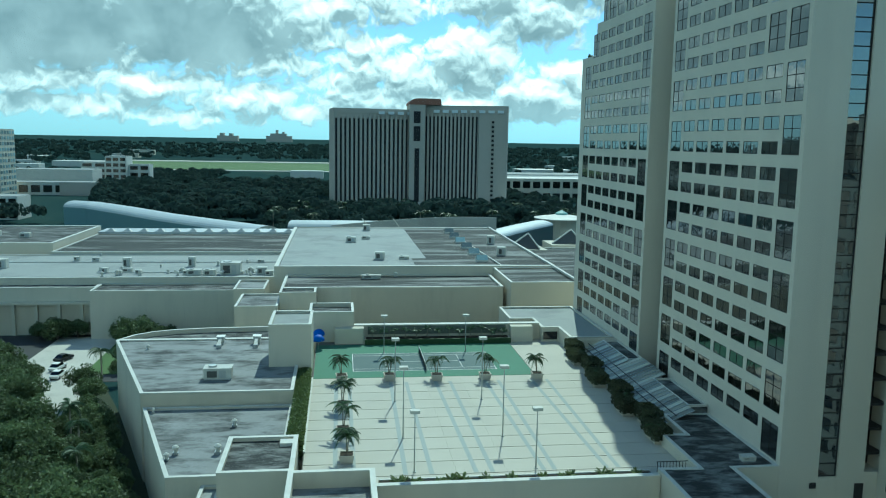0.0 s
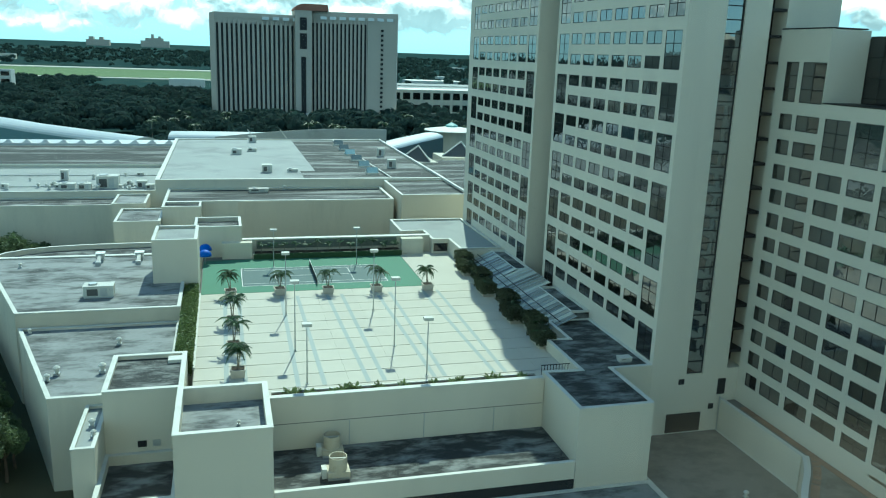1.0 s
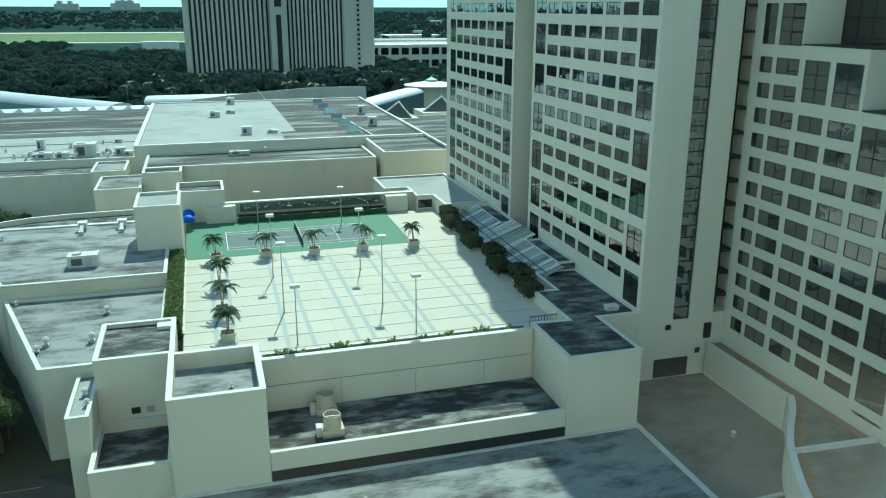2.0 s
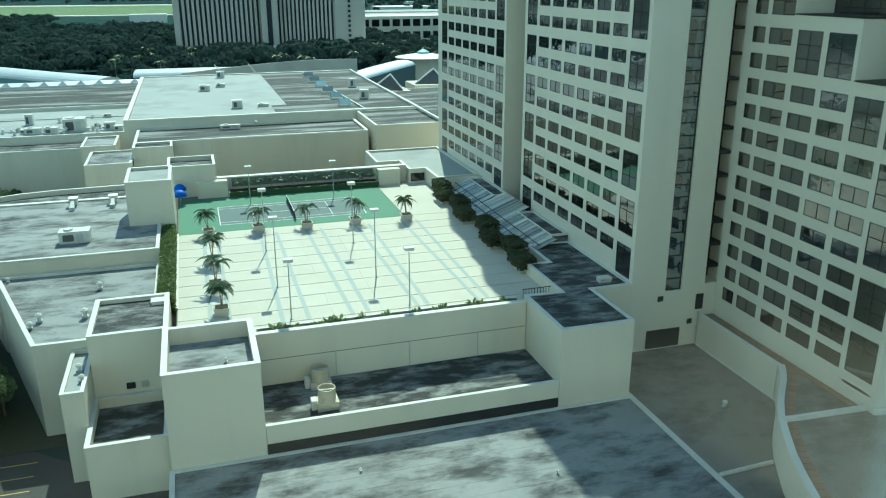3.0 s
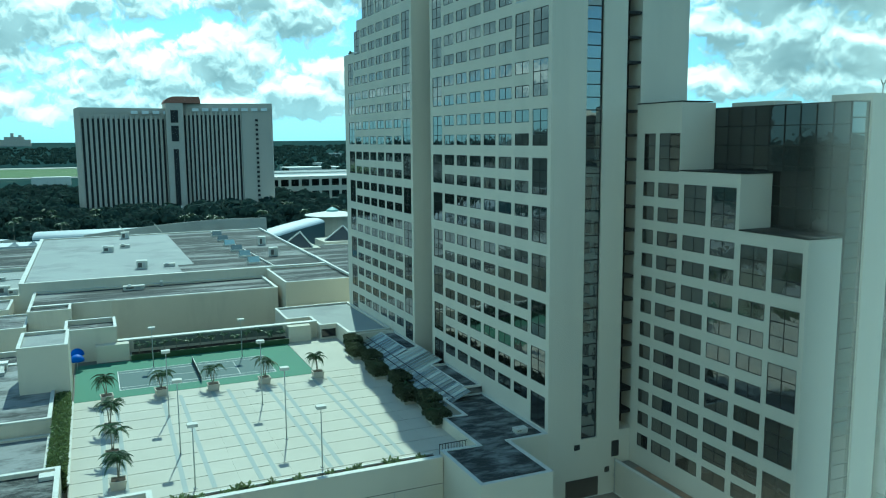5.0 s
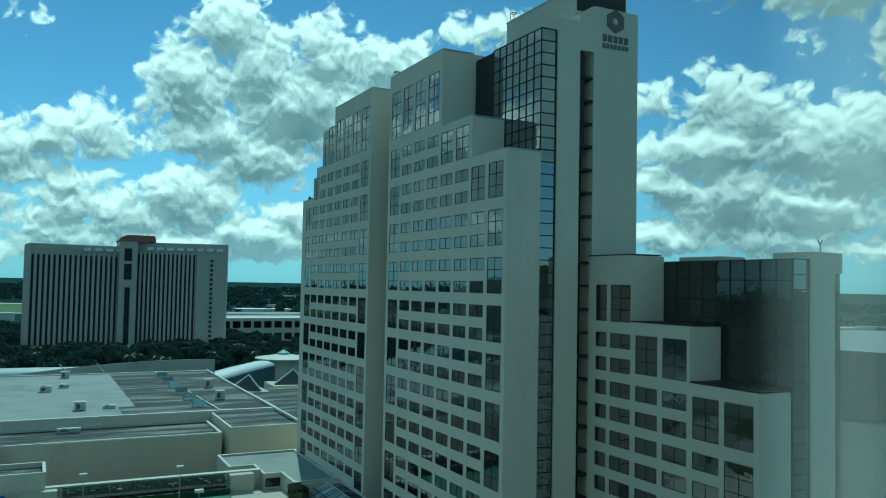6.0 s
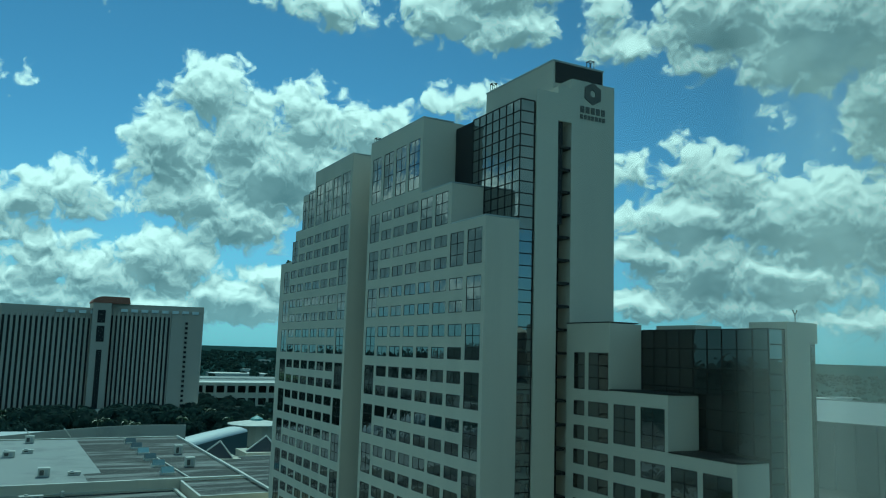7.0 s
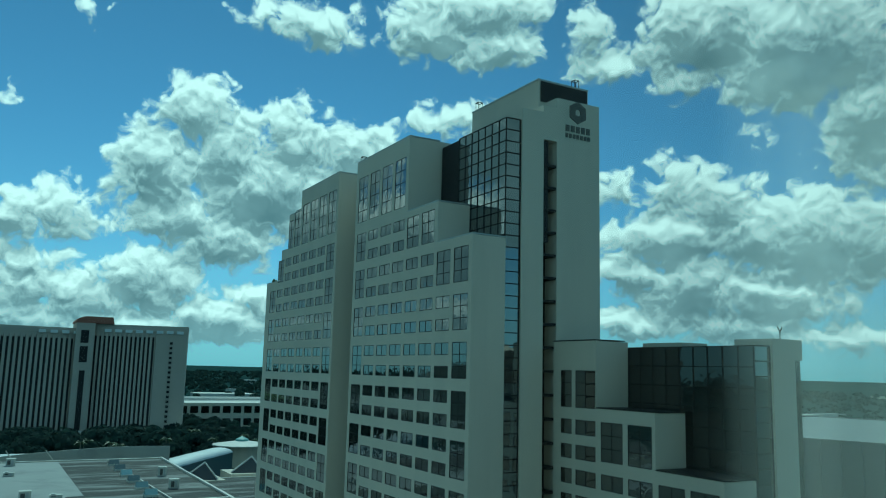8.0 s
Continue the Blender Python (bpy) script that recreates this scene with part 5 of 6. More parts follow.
for xa, xb in ((-0.8, -0.8), (1.2, 1.3), (7.6, 7.1), (10.0, 10.1), (14.6, 15.2), (16.9, 17.1), (22.5, 23.1), (24.6, 24.4), (30.0, 30.6), (32.4, 32.0)):
    tagged(part("deck_stripe", Shape().add([(xa, 121, 0), (xa + .55, 121, 0), (xb + .55, 86, 0), (xb, 86, 0), (xa, 121, .006), (xa + .55, 121, .006), (xb + .55, 86, .006), (xb, 86, .006)],
                                           [(4, 7, 6, 5), (0, 1, 2, 3), (0, 4, 5, 1), (1, 5, 6, 2), (2, 6, 7, 3), (3, 7, 4, 0)]), DECK_BAND, deck, "faded blue-grey stripe", at=(0, 0, DZ + 0.005)))
part("edge_curb", Shape().box(-4.4, -4.12, 93.3, 124, DZ - 0.1, DZ + 0.18), COPING, deck, "white edge curb")


def lamp_post(x, y, h):
    t_ = thing("lamp_post", "slim grey court lamp post with square floodlight head", "lamp post", (x, y, DZ), group="court lamp posts")
    part("base", Shape().box(-.2, .2, -.2, .2, 0, .08), POLE, t_)
    part("pole", Shape().tube([(0, 0, .08), (0, 0, h * .5), (0, 0, h - .3)], [.09, .075, .055], 8), POLE, t_, smooth=True)
    hd = part("head", Shape().box(-.55, .55, -.42, .42, h - .3, h + .05), UNIT, t_, "square floodlight head")
    part("lens", Shape().box(-.45, .45, -.32, .32, h - .33, h - .302), WHITE, hd)


for x, y, h in ((7.8, 138.9, 6.7), (22.4, 138.9, 6.7), (7.9, 111.8, 9.3), (20.6, 111.8, 9.3), (7.95, 97.2, 9.3), (20.7, 96.9, 9.3), (8.4, 86.6, 7.3), (22.5, 86.5, 7.3)):
    lamp_post(x, y, h)


def frond_mesh(length, droop, width, n=9, mat=FROND):
    """An arching palm leaf: a rib with separate drooping leaflets on both sides."""
    s_ = Shape()
    pts = []
    for i in range(n + 1):
        u = i / n
        pts.append(Vector((length * u * (1 - 0.18 * u), 0, length * (0.62 * u - droop * u * u))))
    s_.tube(pts, [0.03 * (1 - 0.8 * i / n) + 0.006 for i in range(n + 1)], 4, cap=False)
    for i in range(1, n * 2):
        u = i / (n * 2)
        k = min(int(u * n), n - 1)
        p = pts[k].lerp(pts[k + 1], u * n - k)
        w = width * math.sin(math.pi * (0.12 + 0.86 * u))
        for sgn in (-1, 1):
            tip = p + Vector((0.4 * w, sgn * w, -0.75 * w))
            a, b = p + Vector((-0.055, 0, 0)), p + Vector((0.055, 0, 0))
            mid = p.lerp(tip, 0.5) + Vector((0, 0, 0.05))
            s_.add([a, b, mid + Vector((.04, 0, 0)), tip, mid - Vector((.04, 0, 0))], [(0, 1, 2, 4), (4, 2, 3)])
    return s_.mesh("frond", mat)


FRONDS = [frond_mesh(2.1, 1.15, 0.42), frond_mesh(1.9, 1.35, 0.4), frond_mesh(2.0, 0.95, 0.4)]
SPIKES = [frond_mesh(1.0, 0.5, 0.22, 6, YUCCA), frond_mesh(0.9, 0.25, 0.2, 6, YUCCA)]
SMALL_FRONDS = [frond_mesh(1.15, 0.8, 0.34, 6), frond_mesh(1.0, 0.55, 0.3, 6)]


def palm_head(parent, at, n, meshes, scale=1.0, name="frond"):
    for k in range(n):
        me = random.choice(meshes)
        o_ = part(name, me, me.materials[0], parent, at=at)
        o_.rotation_euler = (random.uniform(-.15, .15), random.uniform(-0.55, 0.35), 2 * math.pi * k / n + random.uniform(-.25, .25))
        o_.scale = [scale * random.uniform(.85, 1.15)] * 3


def planter_box(parent, hx, hy, h, mat=PLANTER):
    """A tapered open planter with rim and soil."""
    b = 0.86
    s_ = Shape().add([(-hx * b, -hy * b, 0), (hx * b, -hy * b, 0), (hx * b, hy * b, 0), (-hx * b, hy * b, 0), (-hx, -hy, h), (hx, -hy, h), (hx, hy, h), (-hx, hy, h)],
                     [(0, 3, 2, 1), (0, 1, 5, 4), (1, 2, 6, 5), (2, 3, 7, 6), (3, 0, 4, 7)])
    p_ = part("planter", s_, mat, parent, "square concrete planter")
    part("rim", ring(-hx - .05, hx + .05, -hy - .05, hy + .05, .16, h, h + .12), mat, p_)
    part("soil", Shape().box(-hx + .1, hx - .1, -hy + .1, hy - .1, h - .15, h - .02), SOIL, p_)


def potted_palm(x, y, h, n=13):
    t_ = thing("potted_palm", "green palm with arching fronds in a square concrete planter", "plant", (x, y, DZ), group="palms on the deck")
    t_.rotation_euler = (0, 0, random.uniform(-.1, .1))
    planter_box(t_, 0.85, 0.85, 0.85)
    for k in range(random.choice((2, 3))):
        dx, dy, hh = random.uniform(-.7, .7), random.uniform(-.6, .6), h * random.uniform(.75, 1.0)
        part("trunk", Shape().tube([(dx * .2, dy * .2, 1.1), (dx * .5, dy * .5, 1.1 + hh * .38), (dx, dy, 1.1 + hh * .76)], [.085, .065, .05], 7), TRUNK, t_, smooth=True)
        palm_head(t_, (dx, dy, 1.1 + hh * .76), n - 3, FRONDS, .95)


for x, y, h in ((0.3, 122.6, 3.6), (7.75, 122.6, 3.4), (15.2, 121.9, 3.4), (22.9, 121.9, 3.6), (31.3, 121.6, 3.4), (0.4, 109.2, 3.6), (0.45, 99.2, 3.8), (0.8, 90.4, 3.4)):
    potted_palm(x, y, h)

# small palms on the end ledge and tufts along the near parapet
for k in range(13):
    t_ = thing("ledge_palm", "small palm on the planted ledge", "plant", (6.0 + 2.05 * k, 146.0 + random.uniform(-.3, .3), 11.5), group="ledge palms")
    hh = random.uniform(1.2, 1.8)
    part("trunk", Shape().tube([(0, 0, 0), (.08, 0, hh)], [.08, .06], 6), TRUNK, t_)
    palm_head(t_, (.08, 0, hh), 9, SMALL_FRONDS, 1.1)
part("planting_bed", Shape().box(4.2, 35.0, 81.8, 83.4, DZ - 0.04, 11.2), SOIL, deck_wall, "narrow planting bed")
part("bed_curb", Shape().box(4.2, 35.0, 83.42, 83.7, DZ - 0.04, 11.35), COPING, deck_wall, "white bed curb")
for x in (6.2, 7.0, 8.3, 10.9, 12.1, 13.4, 16.0, 18.9, 22.3, 24.6, 25.6, 29.2, 30.1, 33.2):
    t_ = thing("bed_shrub", "low spiky green shrub in the parapet bed", "plant", (x, 82.7 + random.uniform(-.3, .3), 11.2), group="parapet shrubs")
    palm_head(t_, (0, 0, 0.15), 14, SPIKES, random.uniform(.7, 1.25), "leaf")


def leaf_box(name, x0, x1, y0, y1, z0, z1, n, size, mat):
    """A clipped mass of leaves filling a box, densest near its faces."""
    P = rng.random((n, 3))
    face = rng.integers(0, 5, n)
    P[face == 0, 0], P[face == 1, 0], P[face == 2, 1], P[face == 3, 2], P[face == 4, 2] = 0, 1, 0, 1, 1
    P = P + rng.normal(0, .03, (n, 3)) * np.array([1, .1, 1])
    C = P * np.array([x1 - x0, y1 - y0, z1 - z0]) + np.array([x0, y0, z0])
    a, b = rng.normal(size=(n, 3)), rng.normal(size=(n, 3))
    a /= np.linalg.norm(a, axis=1)[:, None]
    b /= np.linalg.norm(b, axis=1)[:, None]
    sz = (size * (.6 + .8 * rng.random(n)))[:, None]
    Q = np.stack([C - a * sz, C - b * sz * .7, C + a * sz, C + b * sz * .7], 1).reshape(-1, 3)
    me = bpy.data.meshes.new(name)
    me.from_pydata(Q.tolist(), [], np.arange(n * 4).reshape(-1, 4).tolist())
    me.materials.append(mat)
    return me


hedge = thing("hedge", "long clipped green hedge along the deck edge", "hedge")
part("foliage", leaf_box("foliage", -6.3, -4.5, 93.4, 123.8, 10.0, 12.5, 9000, .19, HEDGE), HEDGE, hedge)
part("inner_growth", Shape().box(-6.1, -4.7, 93.6, 123.6, 9.0, 12.3), HEDGE, hedge)
tagged(part("hedge_trough", Shape().box(-6.45, -4.32, 93.3, 124.0, 0, 10.2), STUCCO), "stucco trough wall under the hedge", "wall", kind="structure")

# planters with shrubs and the sloping skylight along the tower foot
SHRUB = [leaf_box("foliage", -1.2, 1.1, -2.3, 2.3, -.1, 1.3, 1500, .2, SHRUBS), leaf_box("foliage", -1.0, 1.2, -2.1, 2.4, -.1, 1.7, 1500, .2, SHRUBS)]
for i, (x, y) in enumerate(((39.6, 94.2), (40.6, 99.2), (39.2, 104.6), (40.5, 110.0), (39.4, 117.8), (40.5, 123.2), (39.8, 130.2), (40.9, 135.0))):
    t_ = thing("planter_bed", "concrete planter full of dark green shrubs", "planter", (x + 0.55, y, DZ), group="planters at the tower foot")
    planter_box(t_, 1.0, 2.0, 0.8)
    sh = part("foliage", SHRUB[i % 2], SHRUBS, t_, at=(0, 0, .75))
    sh.rotation_euler = (0, 0, 3.14 * (i % 2))
    palm_head(t_, (random.uniform(-.5, .5), random.uniform(-1, 1), 1.9), 7, FRONDS, .75)
    palm_head(t_, (random.uniform(-.5, .5), random.uniform(-1.3, 1.3), 1.7), 7, FRONDS, .7)
sk = thing("atrium_skylight", "sloping ribbed glass skylight along the tower foot", "skylight")
n = 34
y0, y1 = 97.2, 135.5
for k in range(n):
    ya, yb = y0 + (y1 - y0) * k / n, y0 + (y1 - y0) * (k + 1) / n
    deep = 48.6 if 112.0 < (ya + yb) / 2 < 122.5 else 46.6
    zt = 13.3 if deep < 47 else 13.9
    part("pane", Shape().add([(42.3, ya + .05, 11.5), (deep, ya + .05, zt), (deep, yb - .05, zt), (42.3, yb - .05, 11.5), (42.3, ya + .05, 11.44), (deep, ya + .05, zt - .06), (deep, yb - .05, zt - .06), (42.3, yb - .05, 11.44)],
                             [(0, 1, 2, 3), (7, 6, 5, 4), (0, 4, 5, 1), (1, 5, 6, 2), (2, 6, 7, 3), (3, 7, 4, 0)]), GLASS_SKY, sk)
    part("rib", Shape().beam((42.3, ya, 11.52), (deep, ya, zt + .02), .09, .12), METAL, sk)
for u in (0.33, 0.66):
    part("purlin", Shape().beam((42.3 + 2.7 * u, y0, 11.53 + 1.7 * u), (42.3 + 2.7 * u, y1, 11.53 + 1.7 * u), .1, .1), BRONZE, sk)
part("base_wall", Shape().box(41.9, 42.28, y0, y1, DZ - .05, 11.46), STUCCO, sk)
part("end_wall", Shape().prism([(42.3, 135.52), (49.4, 135.52), (49.4, 136.0), (42.3, 136.0)], DZ - .05, 13.4), STUCCO, sk)
for ya, yb in ((99.5, 111.9), (122.6, 135.4)):
    part("gutter_roof", Shape().box(46.65, 49.45, ya, yb, DZ - .05, 13.0), ROOF_DARK, sk, "dark flat roof strip")
    part("gutter_curb", ring(46.65, 49.45, ya, yb, .25, 13.0, 13.3), COPING, sk, "white roof curb")

# ---- roof units ----


def roof_unit(x, y, z, w, d, h, label="weathered rooftop air handling unit", fan=True):
    t_ = thing("roof_unit", label, "roof unit", (x, y, z))
    part("skid", Shape().box(-w / 2 + .05, w / 2 - .05, -d / 2 + .05, d / 2 - .05, 0, .18), METAL, t_)
    part("casing", Shape().box(-w / 2, w / 2, -d / 2, d / 2, .18, h), UNIT, t_)
    part("lid", Shape().box(-w / 2 - .05, w / 2 + .05, -d / 2 - .05, d / 2 + .05, h, h + .07), UNIT, t_)
    part("louvre", Shape().box(-w * .38, -w * .02, -d / 2 - .03, -d / 2 - .002, .4, h * .8), LOUVRE, t_, "grey intake louvre")
    part("access_door", Shape().box(w * .06, w * .3, -d / 2 - .02, -d / 2 - .002, .3, h * .85), METAL, t_)
    if fan:
        part("fan_ring", Shape().tube([(-w * .2, 0, h + .07), (-w * .2, 0, h + .3)], [min(w, d) * .28] * 2, 14), METAL, t_)


def roof_vent(x, y, z, s_=1.0):
    s_ *= 0.75
    t_ = thing("roof_vent", "small white rooftop exhaust vent", "vent", (x, y, z), group="roof vents")
    part("curb", Shape().box(-.4 * s_, .4 * s_, -.4 * s_, .4 * s_, 0, .3 * s_), METAL, t_)
    part("pipe", Shape().tube([(0, 0, .3 * s_), (0, 0, .9 * s_)], [.28 * s_] * 2, 12), UNIT, t_)
    part("cap", Shape().tube([(0, 0, .9 * s_), (0, 0, 1.1 * s_), (0, 0, 1.35 * s_)], [.5 * s_, .5 * s_, .2 * s_], 12), UNIT, t_, "mushroom cap")


roof_unit(-17.8, 118.6, 12.68, 4.0, 2.2, 1.7)
for x in (-20.3, -14.2):
    t_ = thing("exhaust_fan", "white rooftop exhaust fan on a duct", "fan", (x, 138.4, 12.68), group="exhaust fans")
    part("curb", Shape().box(-.5, .5, -.1, 1.0, 0, .5), METAL, t_)
    part("housing", Shape().box(-.6, .6, -.2, 1.1, .5, 1.35), UNIT, t_)
    part("hood", Shape().box(-.72, .72, -.32, 1.22, 1.35, 1.47), WHITE, t_, "overhanging white lid")
    part("duct", Shape().beam((0, -.2, 1.0), (0, -2.2, .35), .55, .5), UNIT, t_, "slanted duct")
    part("duct_foot", Shape().box(-.4, .4, -2.7, -1.9, 0, .6), METAL, t_)
for x, y, z_, k in ((-13.6, 103.4, 10.66, 1.0), (-19.3, 94.4, 10.66, 1.1), (-20.0, 92.6, 10.66, .9), (-14.4, 94.2, 10.66, 1.2), (-25.2, 109.5, 10.66, .7), (-12.0, 97.6, 10.66, .6), (-14.3, 87.2, 9.65, .8), (-13.9, 82.0, 9.65, .9), (-13.4, 79.6, 9.65, .8), (-31.8, 136, 12.68, .8),
                    (0.6, 76.4, 11.24, .5), (53, 66, 2.85, .8), (30, 60, 2.85, .35), (12, 66, 2.85, .35), (22, 50, 2.85, .4)):
    roof_vent(x, y, z_, k)
part("roof_box", Shape().box(-6.9, -5.4, 90.8, 92.2, 12.58, 13.0), COPING, bpy.data.objects["plant_block"], "white roof box")
part("wall_vent", Shape().box(-9.7, -8.8, 82.6, 82.69, 6.6, 7.3), DARK, bpy.data.objects["plant_block"])
part("wall_vent", Shape().box(-8.2, -7.4, 82.6, 82.69, 6.6, 7.3), METAL, bpy.data.objects["plant_block"])
for y in (74.4, 79.2):
    t_ = thing("cooling_tower", "tan cooling tower with open fan cylinder on a steel base", "cooling tower", (10.3, y, 5.56), group="cooling towers")
    t_.scale = (0.88, 0.88, 0.88)
    part("base", Shape().box(-1.25, 1.25, -1.0, 1.0, 0, .35), METAL, t_)
    part("basin", Shape().box(-1.3, 1.3, -1.05, 1.05, .35, 1.0), TAN_UNIT, t_)
    part("side_box", Shape().box(-1.9, -1.32, -.6, .6, .1, 1.3), UNIT, t_)
    cyl = Shape().tube([(0, 0, 1.0), (0, 0, 2.6)], [1.05, 1.05], 24, cap=False).tube([(0, 0, 2.6), (0, 0, 1.0)], [.96, .96], 24, cap=False)
    for j in range(24):
        a, b = 2 * math.pi * j / 24, 2 * math.pi * (j + 1) / 24
        cyl.add([(1.05 * math.cos(a), 1.05 * math.sin(a), 2.6), (1.05 * math.cos(b), 1.05 * math.sin(b), 2.6), (.96 * math.cos(b), .96 * math.sin(b), 2.6), (.96 * math.cos(a), .96 * math.sin(a), 2.6)], [(0, 1, 2, 3)])
    part("fan_cylinder", cyl, TAN_UNIT, t_, smooth=False)
    part("fan", Shape().beam((-.9, 0, 1.6), (.9, 0, 1.6), .2, .06).beam((0, -.9, 1.62), (0, .9, 1.62), .2, .06), METAL, t_)
    part("motor_bar", Shape().beam((-1.0, .1, 2.3), (1.0, -.1, 2.3), .14, .14), UNIT, t_)
for x, y, z_, w, d, h in ((-28, 212, 12.93, 5, 4, 3.0), (-37, 210, 12.93, 3.5, 2.2, 1.4), (-33, 209, 12.93, 3, 2, 1.5), (-20, 211, 12.93, 2.4, 2, 1.8), (-18, 209, 12.93, 2, 2, 1.2), (-40, 224, 12.93, 1.8, 1.8, 2.6), (-57, 224, 12.93, 2, 2, 2.4), (-88, 222, 12.93, 2.2, 2, 2.4),
                          (3.4, 240, 17.7, 2.8, 2.4, 1.5), (8.0, 247, 17.7, 2.6, 1.6, .9), (10.2, 204.5, 17.7, 2.4, 2.2, 1.9), (16.5, 205, 17.7, 2.6, 1.6, .7), (9.0, 271, 17.7, 2.4, 2.0, 2.0), (45.1, 236, 17.65, 2.0, 2.0, 2.4), (43.5, 212, 17.65, 2.2, 1.8, 2.2), (7.4, 187.5, 15.55, 4.4, 1.4, .9), (-99, 268, 15.55, 3, 2, 1.4), (-110, 272, 15.55, 4, 2, 1.6)):
    roof_unit(x, y, z_, w, d, h, fan=w > 2.5)
for x, y in ((-24, 211), (-22.6, 213), (-36, 212), (-41, 209), (-44, 212), (-16.6, 224), (13.4, 190), (-30, 208.4), (-16.8, 228)):
    roof_vent(x, y, 15.55 if x > 0 else 12.93, 1.2)
bits = random.Random(3)
for k in range(34):
    x, y = (bits.uniform(-62, -17), bits.uniform(207.5, 216)) if k < 22 else (bits.uniform(-120, -20), bits.uniform(216, 244))
    if k % 3 == 0:
        roof_unit(x, y, 12.93, bits.uniform(1.0, 2.4), bits.uniform(0.8, 1.4), bits.uniform(0.6, 1.3), "small grey rooftop plant unit", fan=False)
    else:
        roof_vent(x, y, 12.93, bits.uniform(0.6, 1.5))
for x0, y0, x1, y1 in ((-62, 213, -17, 214), (-40, 209.5, -20, 209.5), (-33, 207, -33, 216), (-110, 232, -17, 231)):
    tagged(part("roof_pipe", Shape().beam((x0, y0, 13.05), (x1, y1, 13.05), .22, .2), METAL), "galvanised pipe run along the hall roof", "pipe")
for k in range(6):
    t_ = thing("ridge_skylight", "blue-tinted ridge skylight on the hall roof", "skylight", (36.2, 201 + 12.6 * k, 17.65), group="hall skylights")
    part("curb", ring(-1.5, 1.5, -1.6, 1.6, .2, 0, .5), COPING, t_)
    part("pane", Shape().add([(-1.4, -1.5, .5), (1.4, -1.5, .5), (1.4, 0, 1.7), (-1.4, 0, 1.7), (1.4, 1.5, .5), (-1.4, 1.5, .5)], [(0, 1, 2, 3), (3, 2, 4, 5), (1, 4, 2), (0, 3, 5)]), RIDGE_GLASS, t_)
tagged(part("roof_pipe", Shape().beam((39.6, 192.6, 17.9), (36.0, 277, 17.9), .3, .3), COPING), "white pipe run along the hall roof", "pipe")
tagged(part("roof_rail", Shape().beam((52.2, 171, 18.0), (52.4, 278, 18.1), .5, .4), COPING), "white raised edge along the hall roof", "trim", kind="structure")
t_ = thing("parasol_pair", "two bright blue domed parasols beside the stair tower", "parasol", (-3.8, 142.2, 0))
for y, z_ in ((0, 12.2), (3.0, 12.5)):
    s = Shape()
    m, n = 6, 14
    prof = [(1.15 * math.cos(.5 * math.pi * i / m), 1.1 * math.sin(.5 * math.pi * i / m)) for i in range(m + 1)]
    s.tube([(0, y, z_ + b) for a, b in prof], [max(a, .02) for a, b in prof], n)
    part("canopy", s, BLUE, t_, smooth=True)
    part("mast", Shape().tube([(0, y, DZ), (0, y, z_ + .2)], [.05, .05], 8), POLE, t_)

# ---- trees below the podium ----


def crown_mesh(r, h, n, leaf, seed):
    """A broken crown: lobes of small leaf clumps with gaps between."""
    q = np.random.default_rng(seed)
    lobes = []
    for _ in range(15):
        d_ = q.normal(size=3)
        d_ /= np.linalg.norm(d_)
        d_[2] = abs(d_[2]) * .9 - .15
        lobes.append((d_ * np.array([r, r, h]) * q.uniform(.35, .8), r * q.uniform(.28, .46)))
    V = []
    for c_, lr in lobes:
        m_ = n // 15
        u = q.normal(size=(m_, 3))
        u /= np.linalg.norm(u, axis=1)[:, None]
        C = c_ + u * lr * (.55 + .5 * q.random((m_, 1)))
        a, b = q.normal(size=(m_, 3)), q.normal(size=(m_, 3))
        a /= np.linalg.norm(a, axis=1)[:, None]
        b /= np.linalg.norm(b, axis=1)[:, None]
        sz = leaf * (.6 + .9 * q.random((m_, 1)))
        V.append(np.stack([C - a * sz, C - b * sz * .6, C + a * sz, C + b * sz * .6], 1).reshape(-1, 3))
    V = np.concatenate(V)
    me = bpy.data.meshes.new("crown")
    me.from_pydata(V.tolist(), [], np.arange(len(V)).reshape(-1, 4).tolist())
    me.materials.append(LEAF)
    return me, lobes


CROWNS = [crown_mesh(4.6, 3.6, 4500, .26, 11), crown_mesh(5.4, 4.2, 5200, .28, 12), crown_mesh(3.8, 3.6, 3800, .24, 13)]
TRUNKS = []
for me, lobes in CROWNS:
    s = Shape().tube([(0, 0, 0), (.1, .05, 2.4), (.0, .1, 5.0)], [.34, .26, .2], 9)
    for c_, lr in lobes[:7]:
        s.tube([(0, .1, 4.4), tuple(np.array([0, .05, 5.6]) + c_ * .45), tuple(np.array([0, 0, 7.0]) + c_)], [.15, .1, .04], 6)
    TRUNKS.append(s.mesh("trunk", BARK, True))


def tree(x, y, k, s_=1.0, z_=0.06):
    t_ = thing("broadleaf_tree", "dense dark green broadleaf tree", "tree", (x, y, z_), group="trees below the podium")
    t_.rotation_euler, t_.scale = (0, 0, random.uniform(0, 6.28)), (s_, s_, s_)
    part("trunk", TRUNKS[k], BARK, t_)
    part("crown", CROWNS[k][0], LEAF, t_, at=(0, 0, 7.0))


rr = random.Random(8)
spots = []
while len(spots) < 125:
    y = rr.uniform(72, 158)
    edge = -22 - (y - 87) * 0.355
    x = rr.uniform(edge - 36, edge - 3.2)
    if all(math.hypot(x - a, y - b) > 3.5 for a, b in spots) and not (-0.365 < x / y < -0.285 and y > 134) and not (y < 84 and x > -26):
        spots.append((x, y))
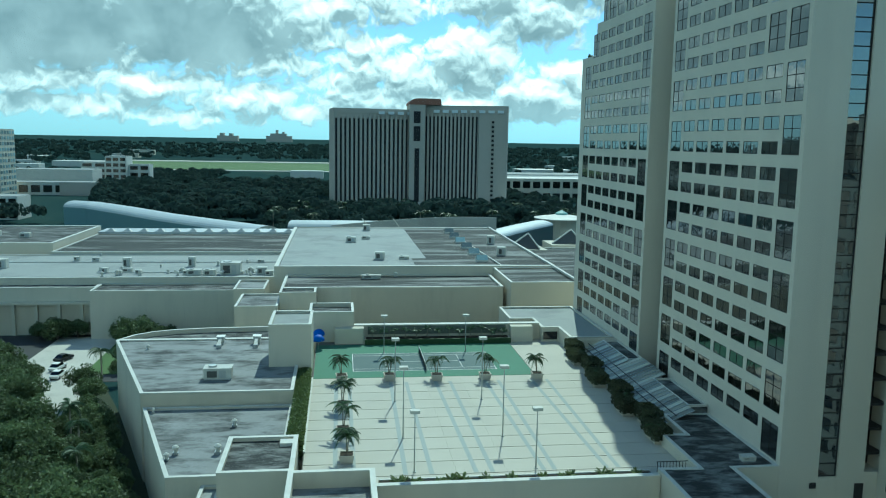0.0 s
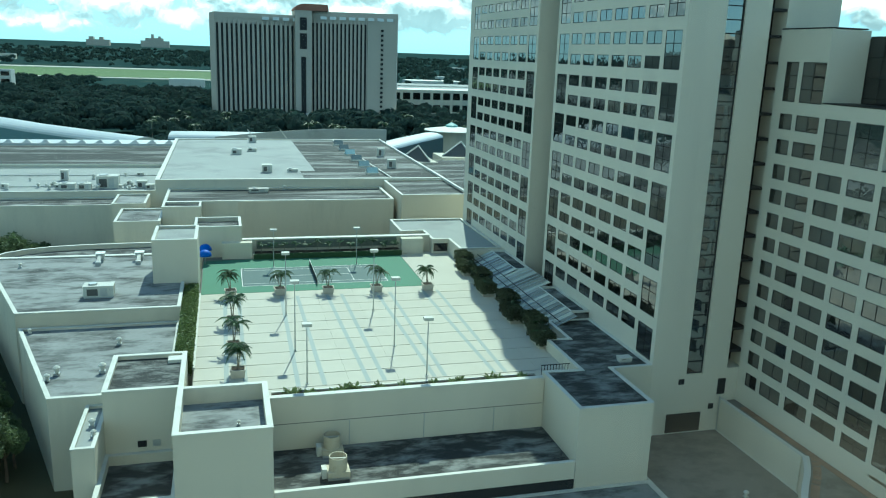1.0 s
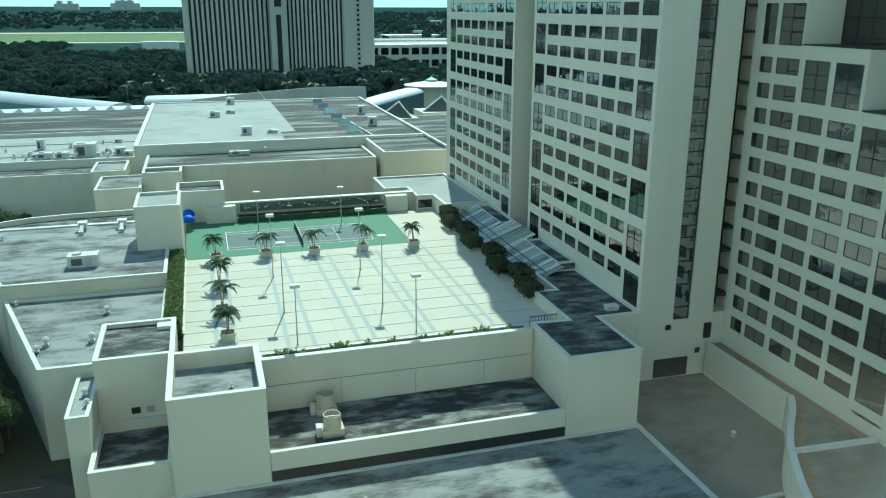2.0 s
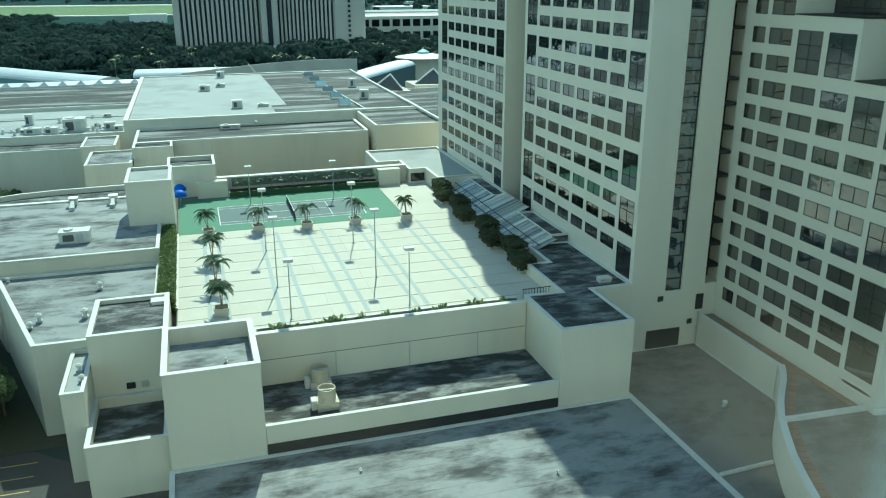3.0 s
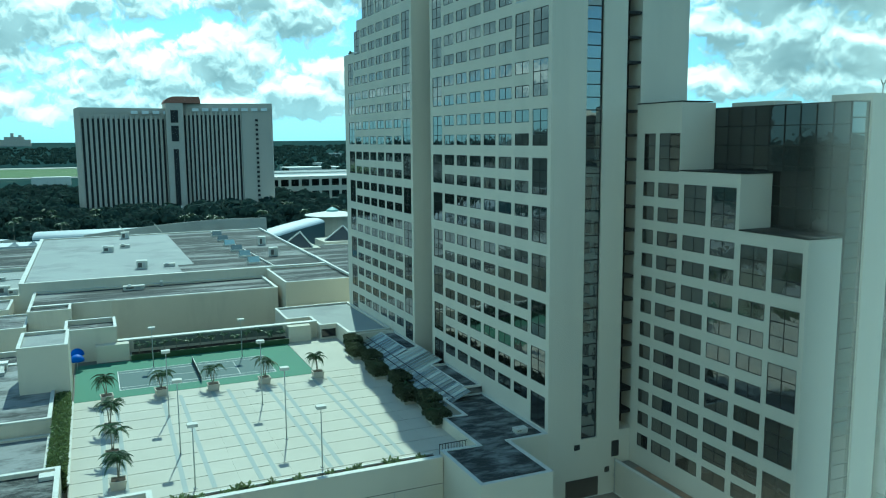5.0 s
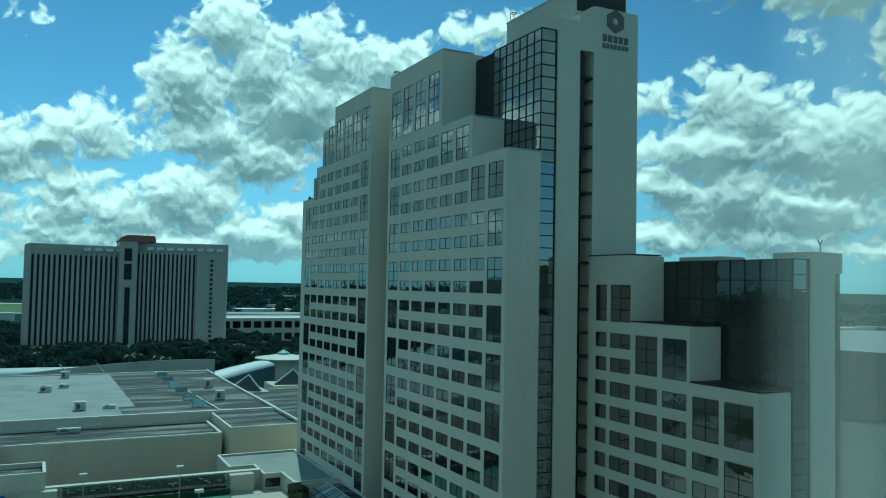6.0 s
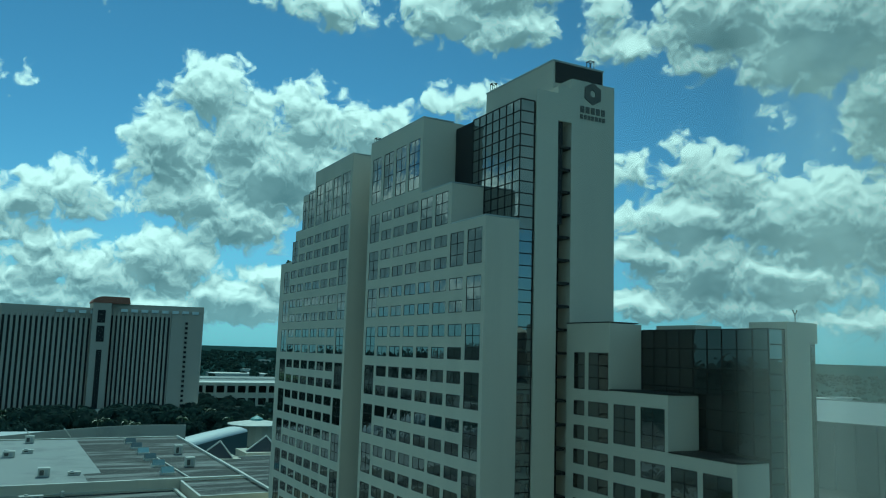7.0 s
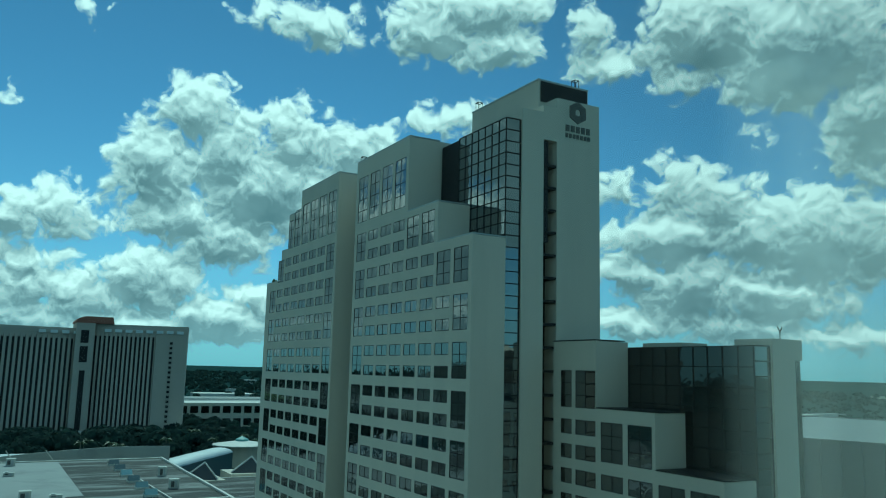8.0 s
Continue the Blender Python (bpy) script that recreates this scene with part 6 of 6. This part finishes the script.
for x, y in spots:
    low_ = -0.38 < x / y < -0.27 and y > 108
    tree(x, y, rr.randrange(3), rr.uniform(.4, .55) if low_ else rr.uniform(.6, 1.0))
for x, y, k, s_ in ((-44.5, 168, 0, .5), (-42.5, 158, 2, .5), (-77, 180, 0, .8), (-84, 186, 1, .8), (-92, 176, 2, .9), (-99, 188, 0, .9)):
    tree(x, y, k, s_)


def bush(x, y, k, s_):
    t_ = thing("large_shrub", "broad dense dark green shrub by the hall", "shrub", (x, y, 0.1), group="shrubs by the hall")
    t_.rotation_euler, t_.scale = (0, 0, random.uniform(0, 6.28)), (s_ * 1.15, s_ * 1.15, s_)
    part("stem", Shape().tube([(0, 0, 0), (.1, 0, 3.0)], [.3, .15], 8), BARK, t_)
    part("crown", CROWNS[k][0], LEAF, t_, at=(0, 0, 2.6))


for x, y, k, s_ in ((-66, 195, 0, .9), (-62, 196.5, 2, .8), (-69.5, 196, 1, .6), (-47.5, 189.5, 1, .95), (-43.5, 187, 0, .95), (-40, 190, 2, .8), (-50.5, 191.5, 2, .6), (-44, 181, 2, .7)):
    bush(x, y, k, s_)
for k in range(11):
    y = 90 + 5.6 * k
    tree(-23.6 - (y - 87) * 0.355 + rr.uniform(-1.6, .6), y, k % 3, rr.uniform(.48, .68))
for x, y, k, s_ in ((-24.2, 93, 2, .5), (-28.5, 104, 0, .5), (-33, 117, 2, .5)):
    tree(x, y, k, s_)
for x, y, h in ((-33.5, 103, 8), (-27.5, 90, 7.5), (-36, 112, 8.5), (-44.5, 153, 8), (-40, 121, 8)):
    t_ = thing("tall_palm", "tall slender palm below the podium", "palm", (x, y, 0.06))
    part("trunk", Shape().tube([(0, 0, 0), (.2, .1, h * .5), (.1, .3, h)], [.2, .16, .13], 8), TRUNK, t_, smooth=True)
    palm_head(t_, (.1, .3, h), 16, FRONDS, 1.3)


def car(x, y, rz, paint, label):
    t_ = thing("parked_car", label, "car", (x, y, .14))
    t_.rotation_euler = (0, 0, radians(rz))
    prof = [(-2.2, .35), (-2.25, .8), (-1.5, .95), (1.0, .98), (2.1, .85), (2.25, .6), (2.2, .35)]
    s_ = Shape().add([(a, -.88, b) for a, b in prof] + [(a, .88, b) for a, b in prof], [tuple(range(7)), tuple(range(13, 6, -1))] + [(i, i + 7, (i + 1) % 7 + 7, (i + 1) % 7) for i in range(7)])
    part("body", s_, paint, t_)
    cab = [(-1.75, .95), (-1.2, 1.45), (.35, 1.48), (1.15, .98)]
    part("cabin", Shape().add([(a, -.8, b) if i in (0, 3) else (a, -.65, b) for i, (a, b) in enumerate(cab)] + [(a, .8, b) if i in (0, 3) else (a, .65, b) for i, (a, b) in enumerate(cab)],
                              [(0, 1, 2, 3), (7, 6, 5, 4), (0, 4, 5, 1), (2, 6, 7, 3)]), MIRROR_DARK, t_)
    part("roof", Shape().box(-1.18, .33, -.64, .64, 1.47, 1.51), paint, t_)
    for wx in (-1.4, 1.4):
        for wy in (-.85, .85):
            w_ = part("wheel", Shape().tube([(wx, wy - .1, .33), (wx, wy + .1, .33)], [.33, .33], 14), DARK, t_)
            part("rim", Shape().tube([(wx, wy - .11, .33), (wx, wy + .11, .33)], [.19, .19], 10), METAL, w_)


car(-58.6, 176, 70, DARK, "dark parked car on the concrete drive")
car(-57.5, 169, 80, WHITE, "white parked car on the concrete drive")
car(-55.6, 163.5, 85, WHITE, "white parked car under the trees")

# tall palms round the far hotel
proto = thing("tall_palm", "slender palm near the far hotel", "palm", (-20, 470, 0), group="palms by the far hotel")
part("trunk", Shape().tube([(0, 0, 0), (.3, .1, 6), (.2, .2, 12)], [.3, .24, .2], 7), TRUNK, proto)
palm_head(proto, (.2, .2, 12), 11, FRONDS, 2.0)
for k in range(26):
    copy_thing(proto, pose(rr.uniform(-40, 150), rr.uniform(400, 515), rr.uniform(-2.5, 0), 0, 0, rr.uniform(0, 360)))
# painted bays on the forecourt
YELLOW = material("yellow_line_paint", (0.55, 0.42, 0.08), 0.7, 0.1, 4.0, 0.5, 0.0)
fc = bpy.data.objects["forecourt"]
for k in range(7):
    part("bay_line", Shape().box(-24.5 + 0.0 * k, -19.2, 66 + 2.6 * k, 66.12 + 2.6 * k, .062, .07), YELLOW, fc, "yellow bay line")
roof_unit(46.6, 83.2, 12.12, 1.6, 1.0, .6, "small grey roof box on the annex", fan=False)
